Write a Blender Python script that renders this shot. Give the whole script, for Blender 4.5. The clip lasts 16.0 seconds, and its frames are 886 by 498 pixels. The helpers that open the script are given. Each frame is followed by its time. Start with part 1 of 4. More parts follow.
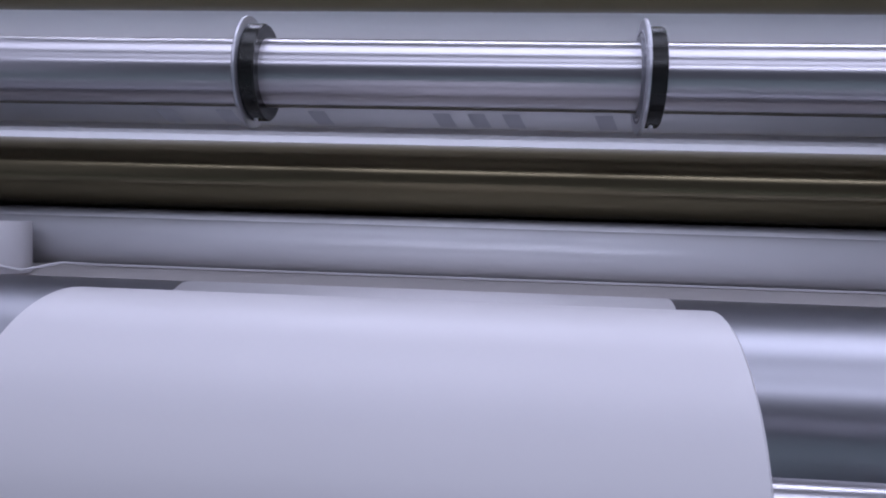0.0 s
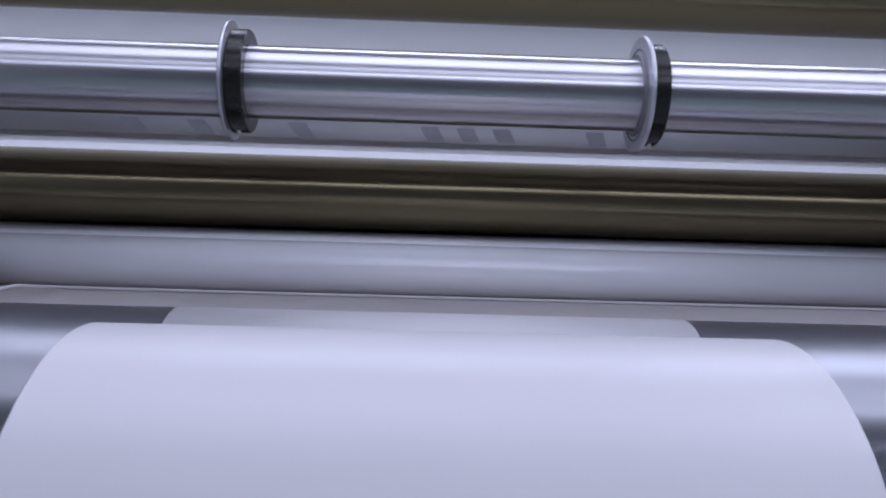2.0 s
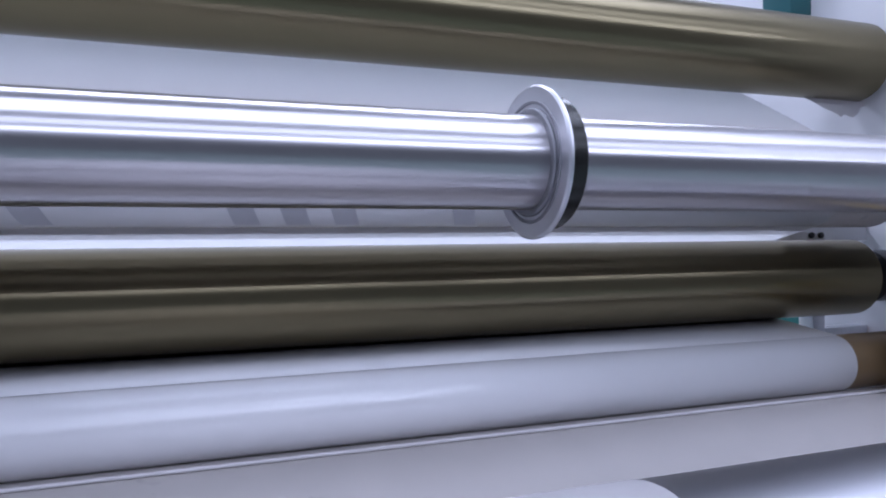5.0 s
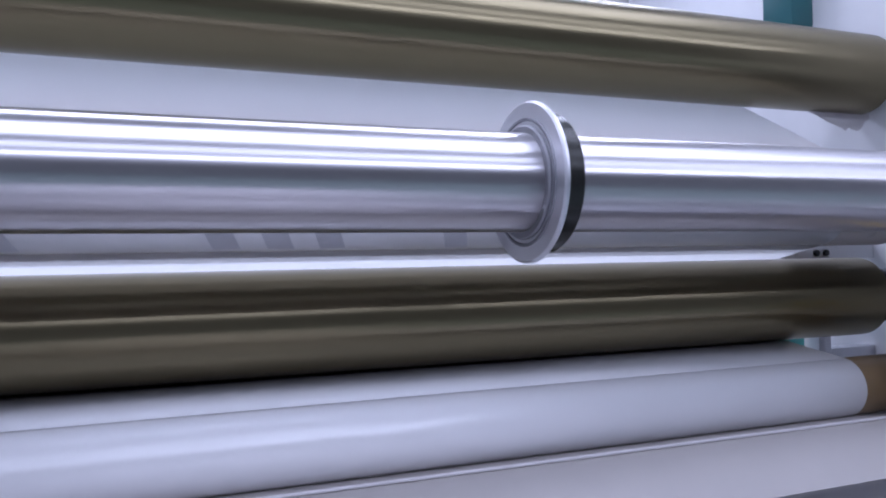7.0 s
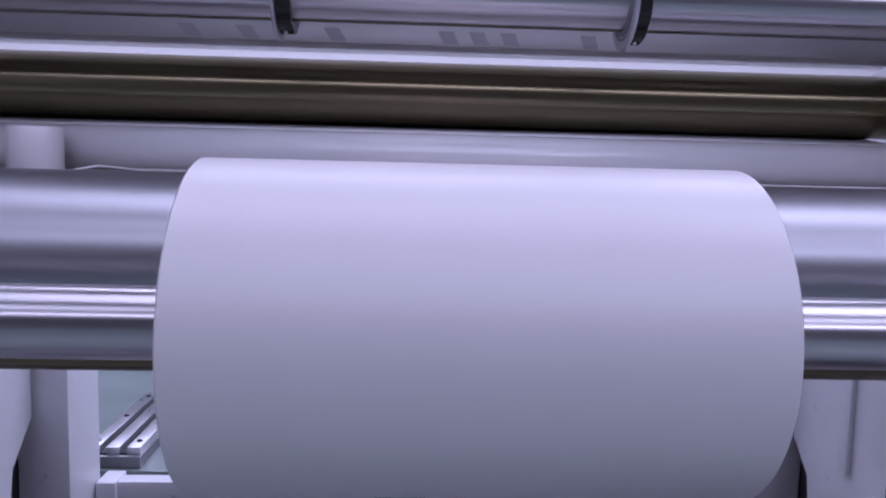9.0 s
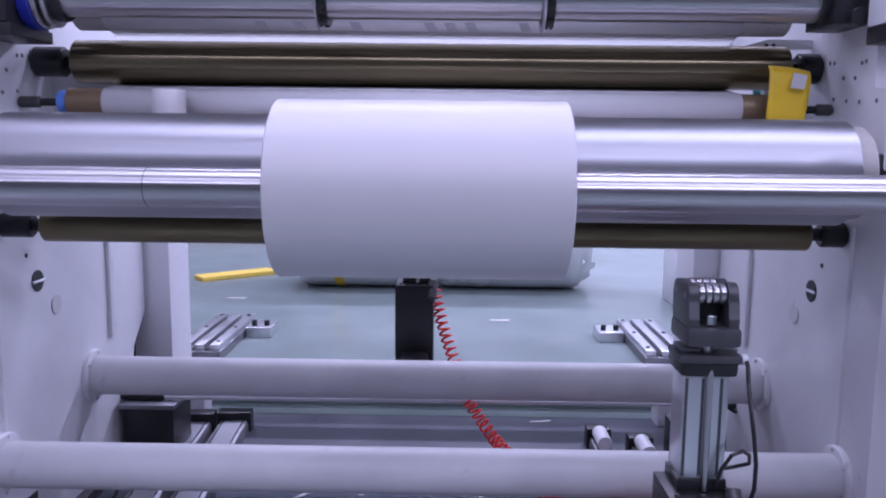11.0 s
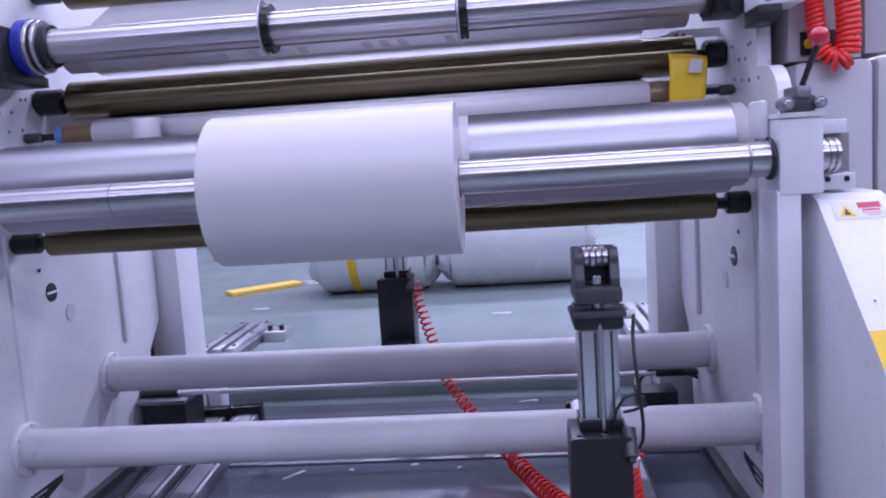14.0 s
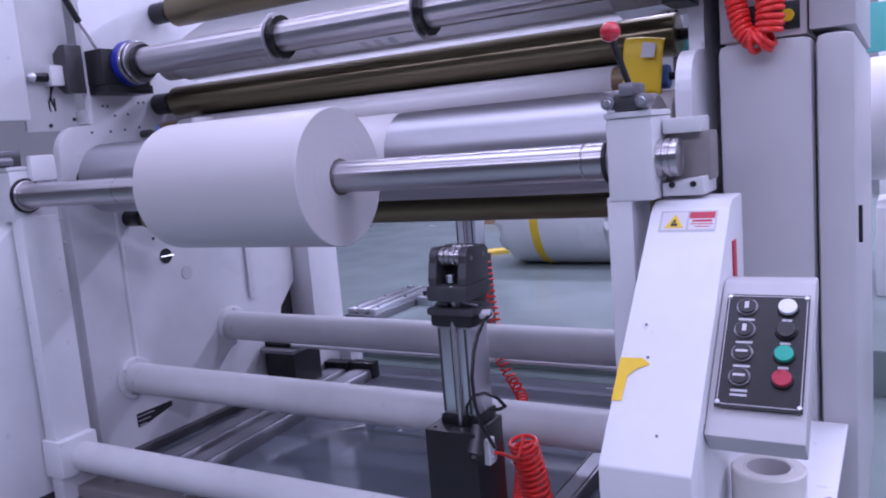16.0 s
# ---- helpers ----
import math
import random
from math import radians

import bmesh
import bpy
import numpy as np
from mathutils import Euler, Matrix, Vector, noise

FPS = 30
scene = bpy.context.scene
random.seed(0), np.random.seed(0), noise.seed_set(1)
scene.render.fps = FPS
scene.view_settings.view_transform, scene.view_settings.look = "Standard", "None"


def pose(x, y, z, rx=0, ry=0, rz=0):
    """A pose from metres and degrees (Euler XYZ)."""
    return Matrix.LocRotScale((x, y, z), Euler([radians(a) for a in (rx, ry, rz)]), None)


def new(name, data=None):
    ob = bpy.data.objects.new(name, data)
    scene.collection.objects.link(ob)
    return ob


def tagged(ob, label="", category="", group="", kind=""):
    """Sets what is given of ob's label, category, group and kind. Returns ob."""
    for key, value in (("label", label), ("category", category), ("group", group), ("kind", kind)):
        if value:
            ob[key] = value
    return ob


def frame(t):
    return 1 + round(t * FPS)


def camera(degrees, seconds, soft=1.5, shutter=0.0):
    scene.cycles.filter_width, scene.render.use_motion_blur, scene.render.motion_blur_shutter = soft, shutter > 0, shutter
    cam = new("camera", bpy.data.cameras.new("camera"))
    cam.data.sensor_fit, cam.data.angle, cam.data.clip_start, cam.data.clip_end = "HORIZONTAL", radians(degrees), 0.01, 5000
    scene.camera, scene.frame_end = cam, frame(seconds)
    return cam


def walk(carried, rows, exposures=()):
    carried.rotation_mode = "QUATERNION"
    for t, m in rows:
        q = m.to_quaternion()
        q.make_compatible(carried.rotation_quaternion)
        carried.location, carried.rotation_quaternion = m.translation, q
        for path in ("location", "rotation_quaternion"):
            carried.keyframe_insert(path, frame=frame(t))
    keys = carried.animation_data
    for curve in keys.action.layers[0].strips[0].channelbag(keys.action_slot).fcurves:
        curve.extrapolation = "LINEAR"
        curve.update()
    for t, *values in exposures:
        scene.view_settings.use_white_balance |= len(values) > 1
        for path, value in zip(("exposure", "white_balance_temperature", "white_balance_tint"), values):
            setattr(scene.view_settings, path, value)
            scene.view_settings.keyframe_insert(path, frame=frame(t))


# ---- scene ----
cam = camera(58.13, 16.0, soft=2.0)
# seconds, eye x y z, yaw, pitch, roll
PATH_ROWS = [
    (0.0, 0.1301, -0.6467, 1.0827, 5.243, -2.647, -1.631),
    (0.5, 0.0409, -0.6629, 1.0800, 2.555, -2.086, -0.978),
    (1.0, 0.0119, -0.6544, 1.0818, 0.516, -2.113, -1.221),
    (1.5, 0.0102, -0.6413, 1.0884, -0.651, -2.030, -1.300),
    (2.0, 0.0012, -0.6092, 1.0957, -1.776, -2.032, -1.710),
    (2.5, -0.0023, -0.5280, 1.1094, -3.804, -1.874, -1.526),
    (3.0, -0.0231, -0.4331, 1.1256, -5.784, -1.730, -1.681),
    (3.5, -0.0799, -0.3636, 1.1428, -11.476, -2.173, -0.023),
    (4.0, -0.1125, -0.3193, 1.1551, -18.265, -1.388, 0.740),
    (4.5, -0.1090, -0.2794, 1.1749, -22.343, -0.487, 0.599),
    (7.0, -0.0783, -0.2154, 1.1996, -22.600, 0.735, 1.017),
    (7.5, -0.1020, -0.2899, 1.1580, -19.724, 0.543, 0.754),
    (8.0, -0.0938, -0.4484, 1.0924, -11.495, -1.927, -1.499),
    (8.5, -0.0564, -0.6464, 1.0381, -3.508, -3.431, -2.985),
    (9.0, -0.0455, -0.8136, 1.0070, -2.508, -5.972, -1.433),
    (9.5, -0.0255, -0.9582, 0.9858, -2.978, -7.785, -1.084),
    (12.0, 0.1446, -1.8228, 0.9092, 3.314, -7.707, 0.196),
    (12.5, 0.1648, -1.8751, 0.9010, 3.367, -7.357, 0.816),
    (13.0, 0.1902, -1.8842, 0.9024, 3.426, -7.057, 1.662),
    (13.5, 0.2523, -1.8619, 0.9055, 3.839, -6.845, 2.514),
    (14.0, 0.3940, -1.7812, 0.8965, 4.327, -6.836, 3.725),
    (14.5, 0.6001, -1.6983, 0.8991, 6.692, -6.613, 4.278),
    (15.0, 0.9010, -1.6923, 0.8983, 14.549, -7.055, 3.472),
    (15.5, 1.1834, -1.6345, 0.8970, 22.476, -7.907, 4.231),
    (16.0, 1.4678, -1.5628, 0.9134, 29.474, -7.937, 4.730),
]
EXPOSURES = [(0.0, -0.12, 6650, -4), (2.5, -0.02, 6540, -8), (4.5, 0.40, 6420, -9), (7.0, 0.50, 6340, -6), (8.0, 0.10, 6400, -1), (8.5, -0.16, 6350, 5), (9.0, -0.02, 6280, 10), (9.5, 0.12, 6250, 10), (12.0, 0.45, 6200, 11), (14.0, 0.45, 6180, 12), (16.0, 0.22, 6200, 12)]
walk(cam, [(t, pose(x, y, z, 90 + p, r, w)) for t, x, y, z, w, p, r in PATH_ROWS], EXPOSURES)

# ---- light ----
world = bpy.data.worlds.new("hall_air")
scene.world = world
world.use_nodes = True
world.node_tree.nodes["Background"].inputs[0].default_value = (0.62, 0.66, 0.9, 1)
world.node_tree.nodes["Background"].inputs[1].default_value = 0.35


def added_ceiling_lamp(x, y, z, length, power, width):
    la = bpy.data.lights.new("added_ceiling_lamp", "AREA")
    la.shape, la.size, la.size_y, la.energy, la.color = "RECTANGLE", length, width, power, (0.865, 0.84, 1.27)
    ob = new("added_ceiling_lamp", la)
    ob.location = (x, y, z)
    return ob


# ceiling lamps added out of view in rows, stronger eastward to lift west-side faces
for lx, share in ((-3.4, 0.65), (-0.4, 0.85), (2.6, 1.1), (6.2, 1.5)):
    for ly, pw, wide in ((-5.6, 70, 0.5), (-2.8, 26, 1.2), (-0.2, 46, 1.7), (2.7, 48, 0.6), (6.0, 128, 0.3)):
        added_ceiling_lamp(lx, ly, 4.4, 2.7, pw * share, wide)


# ---- materials ----
def material(name, colour, rough=0.5, metal=0.0, grain=0.06, scale=30.0, bump=0.0, bump_scale=200.0, stretch=(1, 1, 1), spots=0.0, coat=0.0, uneven=0.2):
    m = bpy.data.materials.new(name)
    m.use_nodes = True
    nt = m.node_tree
    b = nt.nodes["Principled BSDF"]
    b.inputs["Roughness"].default_value, b.inputs["Metallic"].default_value = rough, metal
    b.inputs["Coat Weight"].default_value = coat
    tc = nt.nodes.new("ShaderNodeTexCoord")
    mp = nt.nodes.new("ShaderNodeMapping")
    mp.inputs["Scale"].default_value = stretch
    nt.links.new(tc.outputs["Object"], mp.inputs[0])
    n1 = nt.nodes.new("ShaderNodeTexNoise")
    n1.inputs["Scale"].default_value, n1.inputs["Detail"].default_value = scale, 6
    n2 = nt.nodes.new("ShaderNodeTexNoise")
    n2.inputs["Scale"].default_value, n2.inputs["Detail"].default_value = scale * 0.13, 3
    for n in (n1, n2):
        nt.links.new(mp.outputs[0], n.inputs["Vector"])
    add = nt.nodes.new("ShaderNodeMath")
    add.operation = "ADD"
    nt.links.new(n1.outputs[0], add.inputs[0])
    nt.links.new(n2.outputs[0], add.inputs[1])
    ramp = nt.nodes.new("ShaderNodeMapRange")
    ramp.inputs[1].default_value, ramp.inputs[2].default_value = 0.6, 1.4
    ramp.inputs[3].default_value, ramp.inputs[4].default_value = 1 - grain, 1 + grain
    nt.links.new(add.outputs[0], ramp.inputs[0])
    mul = nt.nodes.new("ShaderNodeMix")
    mul.data_type, mul.blend_type = "RGBA", "MULTIPLY"
    mul.inputs[0].default_value = 1
    mul.inputs[6].default_value = (*colour, 1)
    nt.links.new(ramp.outputs[0], mul.inputs[7])
    out = mul.outputs[2]
    if spots:
        n3 = nt.nodes.new("ShaderNodeTexNoise")
        n3.inputs["Scale"].default_value, n3.inputs["Detail"].default_value = scale * 1.7, 2
        nt.links.new(tc.outputs["Object"], n3.inputs["Vector"])
        sp = nt.nodes.new("ShaderNodeMapRange")
        sp.inputs[1].default_value, sp.inputs[2].default_value = 0.70, 0.78
        sp.inputs[3].default_value, sp.inputs[4].default_value = 0, spots
        nt.links.new(n3.outputs[0], sp.inputs[0])
        mx = nt.nodes.new("ShaderNodeMix")
        mx.data_type = "RGBA"
        mx.inputs[7].default_value = (0.05, 0.05, 0.05, 1)
        nt.links.new(sp.outputs[0], mx.inputs[0])
        nt.links.new(out, mx.inputs[6])
        out = mx.outputs[2]
    nt.links.new(out, b.inputs["Base Color"])
    rr = nt.nodes.new("ShaderNodeMapRange")
    rr.inputs[1].default_value, rr.inputs[2].default_value = 0.6, 1.4
    rr.inputs[3].default_value, rr.inputs[4].default_value = max(0.02, rough * (1 - uneven)), min(1, rough * (1 + uneven))
    nt.links.new(add.outputs[0], rr.inputs[0])
    nt.links.new(rr.outputs[0], b.inputs["Roughness"])
    if bump:
        n4 = nt.nodes.new("ShaderNodeTexNoise")
        n4.inputs["Scale"].default_value, n4.inputs["Detail"].default_value = bump_scale, 3
        nt.links.new(mp.outputs[0], n4.inputs["Vector"])
        bp = nt.nodes.new("ShaderNodeBump")
        bp.inputs["Strength"].default_value, bp.inputs["Distance"].default_value = bump, 0.001
        nt.links.new(n4.outputs[0], bp.inputs["Height"])
        nt.links.new(bp.outputs[0], b.inputs["Normal"])
    return m


def turned(m, amount=0.85):
    """Fine marks running round the roller, which draw highlights out along it."""
    nt = m.node_tree
    b = nt.nodes["Principled BSDF"]
    tg = nt.nodes.new("ShaderNodeTangent")
    tg.direction_type, tg.axis = "RADIAL", "X"
    b.inputs["Anisotropic"].default_value, b.inputs["Anisotropic Rotation"].default_value = amount, 0.25
    nt.links.new(tg.outputs[0], b.inputs["Tangent"])
    return m


def thin_paper(m, through_it=0.3):
    """Lets some light through a sheet."""
    nt = m.node_tree
    b, out = nt.nodes["Principled BSDF"], nt.nodes["Material Output"]
    b.inputs["IOR"].default_value = 1.75
    tr = nt.nodes.new("ShaderNodeBsdfTranslucent")
    tr.inputs[0].default_value = (0.93, 0.93, 0.94, 1)
    mx = nt.nodes.new("ShaderNodeMixShader")
    mx.inputs[0].default_value = through_it
    nt.links.new(b.outputs[0], mx.inputs[1])
    nt.links.new(tr.outputs[0], mx.inputs[2])
    nt.links.new(mx.outputs[0], out.inputs[0])
    return m


WHITE = material("white_machine_paint", (0.71, 0.71, 0.73), 0.38, 0, 0.05, 14, 0.08, 260, spots=0.25)
GREYP = material("grey_machine_paint", (0.60, 0.60, 0.61), 0.40, 0, 0.11, 7, 0.08, 260, spots=0.22)
SHELL = material("light_grey_cabinet_paint", (0.50, 0.49, 0.505), 0.42, 0, 0.06, 9, 0.08, 260, spots=0.2)
PAPER = material("white_paper", (0.61, 0.588, 0.595), 0.5, 0, 0.02, 9, 0.35, 7, coat=0.6)
WEB = material("paper_web", (0.78, 0.775, 0.79), 0.26, 0, 0.012, 6, uneven=0.03, coat=0.7)
for glossy in (PAPER, WEB):
    glossy.node_tree.nodes["Principled BSDF"].inputs["Coat Roughness"].default_value = 0.33
WEB.node_tree.nodes["Principled BSDF"].inputs["IOR"].default_value = 1.75
WEB2 = thin_paper(material("backlit_paper", (0.82, 0.815, 0.83), 0.4, 0, 0.02, 20, 0.03, 400), 0.85)
CHROME = turned(material("polished_steel", (0.52, 0.505, 0.52), 0.32, 1, 0.03, 90, 0.0, 200, stretch=(0.02, 1, 1), uneven=0.06))
DRUM = turned(material("ground_steel", (0.42, 0.42, 0.445), 0.44, 1, 0.03, 90, 0.0, 300, stretch=(0.02, 1, 1), uneven=0.05), 0.7)
DARK = turned(material("dark_anodised_roller", (0.195, 0.166, 0.098), 0.30, 0.9, 0.04, 70, 0.0, 300, stretch=(0.02, 1, 1), uneven=0.05))
BLACK = material("black_steel", (0.018, 0.018, 0.020), 0.36, 0.2, 0.2, 40, 0.15, 200)
RUBBER = material("pale_rubber", (0.40, 0.375, 0.36), 0.6, 0, 0.06, 15, 0.05, 200, spots=0.35)
ALU = material("aluminium", (0.72, 0.73, 0.76), 0.32, 1, 0.06, 60, 0.06, 300, stretch=(1, 1, 0.05))
FLOOR = material("green_floor_paint", (0.205, 0.25, 0.24), 0.24, 0, 0.14, 3, 0.05, 60)
PIT = material("blue_grey_sheet", (0.12, 0.135, 0.16), 0.10, 0, 0.12, 4, 0.05, 60)
HALLW = material("hall_wall_paint", (0.72, 0.73, 0.76), 0.7, 0, 0.05, 2)
HALLD = material("dull_ceiling_boards", (0.36, 0.325, 0.30), 0.8, 0, 0.15, 2)
HALLM = material("grey_hall_wall", (0.42, 0.42, 0.43), 0.8, 0, 0.1, 2)
RINGK = material("blackened_ring", (0.026, 0.026, 0.024), 0.26, 0.6, 0.05, 60)
INNER = material("grey_steel_and_recess_shade", (0.27, 0.245, 0.24), 0.45, 0.2, 0.12, 30)
YELLOW = material("yellow_tape", (0.75, 0.50, 0.02), 0.45, 0, 0.08, 30)
BROWN = material("brown_roller_end", (0.20, 0.14, 0.08), 0.35, 0.3, 0.1, 30)
BLUE = material("blue_ring_plastic", (0.02, 0.03, 0.30), 0.35, 0, 0.05, 30)
ALUD = material("brushed_disc_steel", (0.62, 0.62, 0.65), 0.42, 1, 0.05, 60)
ALU2 = material("dull_aluminium", (0.29, 0.29, 0.31), 0.5, 1, 0.08, 40, 0.06, 300)
HOLE = material("hole_shade_grey", (0.16, 0.16, 0.18), 0.6, 0, 0.05, 40)
COREM = material("dark_core_board", (0.16, 0.14, 0.13), 0.6, 0, 0.1, 40)
BLUEL = material("light_blue_plastic", (0.10, 0.22, 0.60), 0.4, 0, 0.05, 30)
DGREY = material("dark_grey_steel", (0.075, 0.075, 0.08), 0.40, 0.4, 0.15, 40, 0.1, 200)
WEBMARK = material("grey_mark", (0.50, 0.50, 0.53), 0.4, 0, 0.05, 60)
REDK = material("red_ball_plastic", (0.55, 0.02, 0.04), 0.12, 0, 0.02, 30, coat=0.5)
REDH = material("red_hose_plastic", (0.80, 0.035, 0.03), 0.30, 0, 0.05, 30)
REDL = material("red_print", (0.50, 0.03, 0.06), 0.45, 0, 0.05, 60)
REDB = material("dark_red_button", (0.42, 0.03, 0.06), 0.3, 0, 0.03, 60)
GREENB = material("green_button", (0.02, 0.38, 0.27), 0.3, 0, 0.03, 60)
WHITEB = material("white_button", (0.80, 0.80, 0.82), 0.3, 0, 0.03, 60)
RUBK = material("black_button", (0.02, 0.02, 0.022), 0.35, 0, 0.05, 60)
STEELG = material("silver_label", (0.44, 0.44, 0.46), 0.38, 0.6, 0.05, 60)
CLEAR = material("packing_tape", (0.70, 0.68, 0.64), 0.18, 0, 0.06, 40, coat=0.4)
PINKISH = material("pinkish_paint", (0.54, 0.50, 0.51), 0.42, 0, 0.05, 12)
PIT2 = material("dark_steel_sheet", (0.12, 0.125, 0.145), 0.32, 0.2, 0.15, 5, 0.05, 80)
WRAP = material("wrapped_paper", (0.66, 0.68, 0.68), 0.25, 0, 0.05, 5, 0.5, 18, coat=0.3)
WOOD = material("pallet_wood", (0.36, 0.25, 0.15), 0.7, 0, 0.2, 14, 0.2, 60)
TEALD = material("dark_teal_plastic", (0.025, 0.12, 0.13), 0.4, 0, 0.08, 20)
TEAL = material("teal_paint", (0.10, 0.42, 0.38), 0.45, 0, 0.05, 10)


# ---- builders ----
def finish(bm, smooth=35):
    bmesh.ops.recalc_face_normals(bm, faces=bm.faces)
    for f in bm.faces:
        f.smooth = True
    for e in bm.edges:
        if len(e.link_faces) == 2 and e.calc_face_angle(0) > radians(smooth):
            e.smooth = False


def part(name, bm, mat, parent=None, label=""):
    finish(bm)
    me = bpy.data.meshes.new(name)
    bm.to_mesh(me)
    bm.free()
    me.materials.append(mat)
    ob = new(name, me)
    if parent:
        ob.parent = parent
    if label:
        ob["label"] = label
    return ob


def thing(name, label, category, at=(0, 0, 0), group="", kind=""):
    ob = new(name)
    ob.location = at
    ob.empty_display_size = 0.05
    return tagged(ob, label, category, group, kind)


def box(bm, x0, x1, y0, y1, z0, z1, bevel=0.0):
    r = bmesh.ops.create_cube(bm, size=1)
    vs = r["verts"]
    for v in vs:
        v.co = Vector(((x0 + x1) / 2 + v.co.x * (x1 - x0), (y0 + y1) / 2 + v.co.y * (y1 - y0), (z0 + z1) / 2 + v.co.z * (z1 - z0)))
    if bevel:
        es = list({e for v in vs for e in v.link_edges})
        bmesh.ops.bevel(bm, geom=es, offset=bevel, segments=2, profile=0.6, affect="EDGES")
    return bm


def lathe(bm, profile, m=None, n=48, closed=True):
    """Turns rows of (along, radius) about the x axis."""
    rings = []
    for a, r in profile:
        rings.append([bm.verts.new((a, r * math.cos(2 * math.pi * k / n), r * math.sin(2 * math.pi * k / n))) for k in range(n)])
    for p, q in zip(rings, rings[1:]):
        for k in range(n):
            bm.faces.new((p[k], p[(k + 1) % n], q[(k + 1) % n], q[k]))
    if closed:
        bm.faces.new(rings[0])
        bm.faces.new(rings[-1])
    if m is not None:
        bmesh.ops.transform(bm, matrix=m, verts=[v for r in rings for v in r])
    return bm


def rod(x0, x1, y, z, r, bevel=0.003, n=64):
    return lathe(bmesh.new(), [(x0, r - bevel), (x0 + bevel, r), (x1 - bevel, r), (x1, r - bevel)], Matrix.Translation((0, y, z)), n)


def prism(points, axis, a, b, bevel=0.0):
    """A closed outline in the two other axes, drawn out from a to b along the axis."""
    bm = bmesh.new()
    def at(p, s):
        return {"x": (s, p[0], p[1]), "y": (p[0], s, p[1]), "z": (p[0], p[1], s)}[axis]
    lo = [bm.verts.new(at(p, a)) for p in points]
    hi = [bm.verts.new(at(p, b)) for p in points]
    n = len(points)
    bm.faces.new(lo)
    bm.faces.new(hi)
    for k in range(n):
        bm.faces.new((lo[k], lo[(k + 1) % n], hi[(k + 1) % n], hi[k]))
    if bevel:
        bmesh.ops.bevel(bm, geom=list(bm.edges), offset=bevel, segments=2, profile=0.6, affect="EDGES")
    return bm


def pipe(points, r, n=10):
    """A round bar along a polyline."""
    bm = bmesh.new()
    pts = [Vector(p) for p in points]
    rings = []
    up = Vector((0.3, 0.5, 0.8)).normalized()
    for i, p in enumerate(pts):
        d = (pts[min(i + 1, len(pts) - 1)] - pts[max(i - 1, 0)]).normalized()
        u = d.cross(up).normalized()
        w = d.cross(u)
        rings.append([bm.verts.new(p + r * (math.cos(2 * math.pi * k / n) * u + math.sin(2 * math.pi * k / n) * w)) for k in range(n)])
    for p, q in zip(rings, rings[1:]):
        for k in range(n):
            bm.faces.new((p[k], p[(k + 1) % n], q[(k + 1) % n], q[k]))
    bm.faces.new(rings[0])
    bm.faces.new(rings[-1])
    return bm


FZ = -0.19  # the floor under the machine
FB = -0.01  # the floor behind it, a step higher


def bars(bm, x, y, z, rows, u, v, w=0.002):
    """Thin raised strips (u0, u1, v0, v1) on a slanted face, in place of small print."""
    n = u.cross(v)
    for a0, a1, b0, b1 in rows:
        lo = [Vector((x, y, z)) + u * a + v * b for a, b in ((a0, b0), (a1, b0), (a1, b1), (a0, b1))]
        vs = [bm.verts.new(p) for p in lo] + [bm.verts.new(p + n * w) for p in lo]
        for f in ((0, 1, 2, 3), (4, 5, 6, 7), (0, 1, 5, 4), (1, 2, 6, 5), (2, 3, 7, 6), (3, 0, 4, 7)):
            bm.faces.new([vs[k] for k in f])
    return bm


def cyl(p0, p1, r, bevel=0.001, n=24):
    """A round bar from point to point."""
    p0, p1 = Vector(p0), Vector(p1)
    d = p1 - p0
    m = Matrix.Translation(p0) @ d.to_track_quat("X", "Z").to_matrix().to_4x4()
    h = d.length
    b = min(bevel, h / 3, r / 3)
    return lathe(bmesh.new(), [(0, r - b), (b, r), (h - b, r), (h, r - b)], m, n)


def coil(points, radius, wire, turns, n=9, per=14):
    """A coiled hose along a polyline."""
    pts = [Vector(p) for p in points]
    lens = [0]
    for a, b in zip(pts, pts[1:]):
        lens.append(lens[-1] + (b - a).length)
    out = []
    total = turns * per
    for k in range(total + 1):
        s = lens[-1] * k / total
        i = max(j for j in range(len(pts) - 1) if lens[j] <= s + 1e-9)
        f = (s - lens[i]) / max(lens[i + 1] - lens[i], 1e-9)
        c = pts[i].lerp(pts[i + 1], f)
        a_, b_ = pts[max(i - (f < 0.5), 0)], pts[min(i + 1 + (f >= 0.5), len(pts) - 1)]
        d = (b_ - a_).normalized()
        u = d.cross(Vector((0.1, 0.95, 0.2))).normalized() if abs(d.y) < 0.85 else d.cross(Vector((1, 0, 0.2))).normalized()
        w = d.cross(u)
        g = 2 * math.pi * k / per
        out.append(c + radius * (math.cos(g) * u + math.sin(g) * w))
    return pipe(out, wire, n)


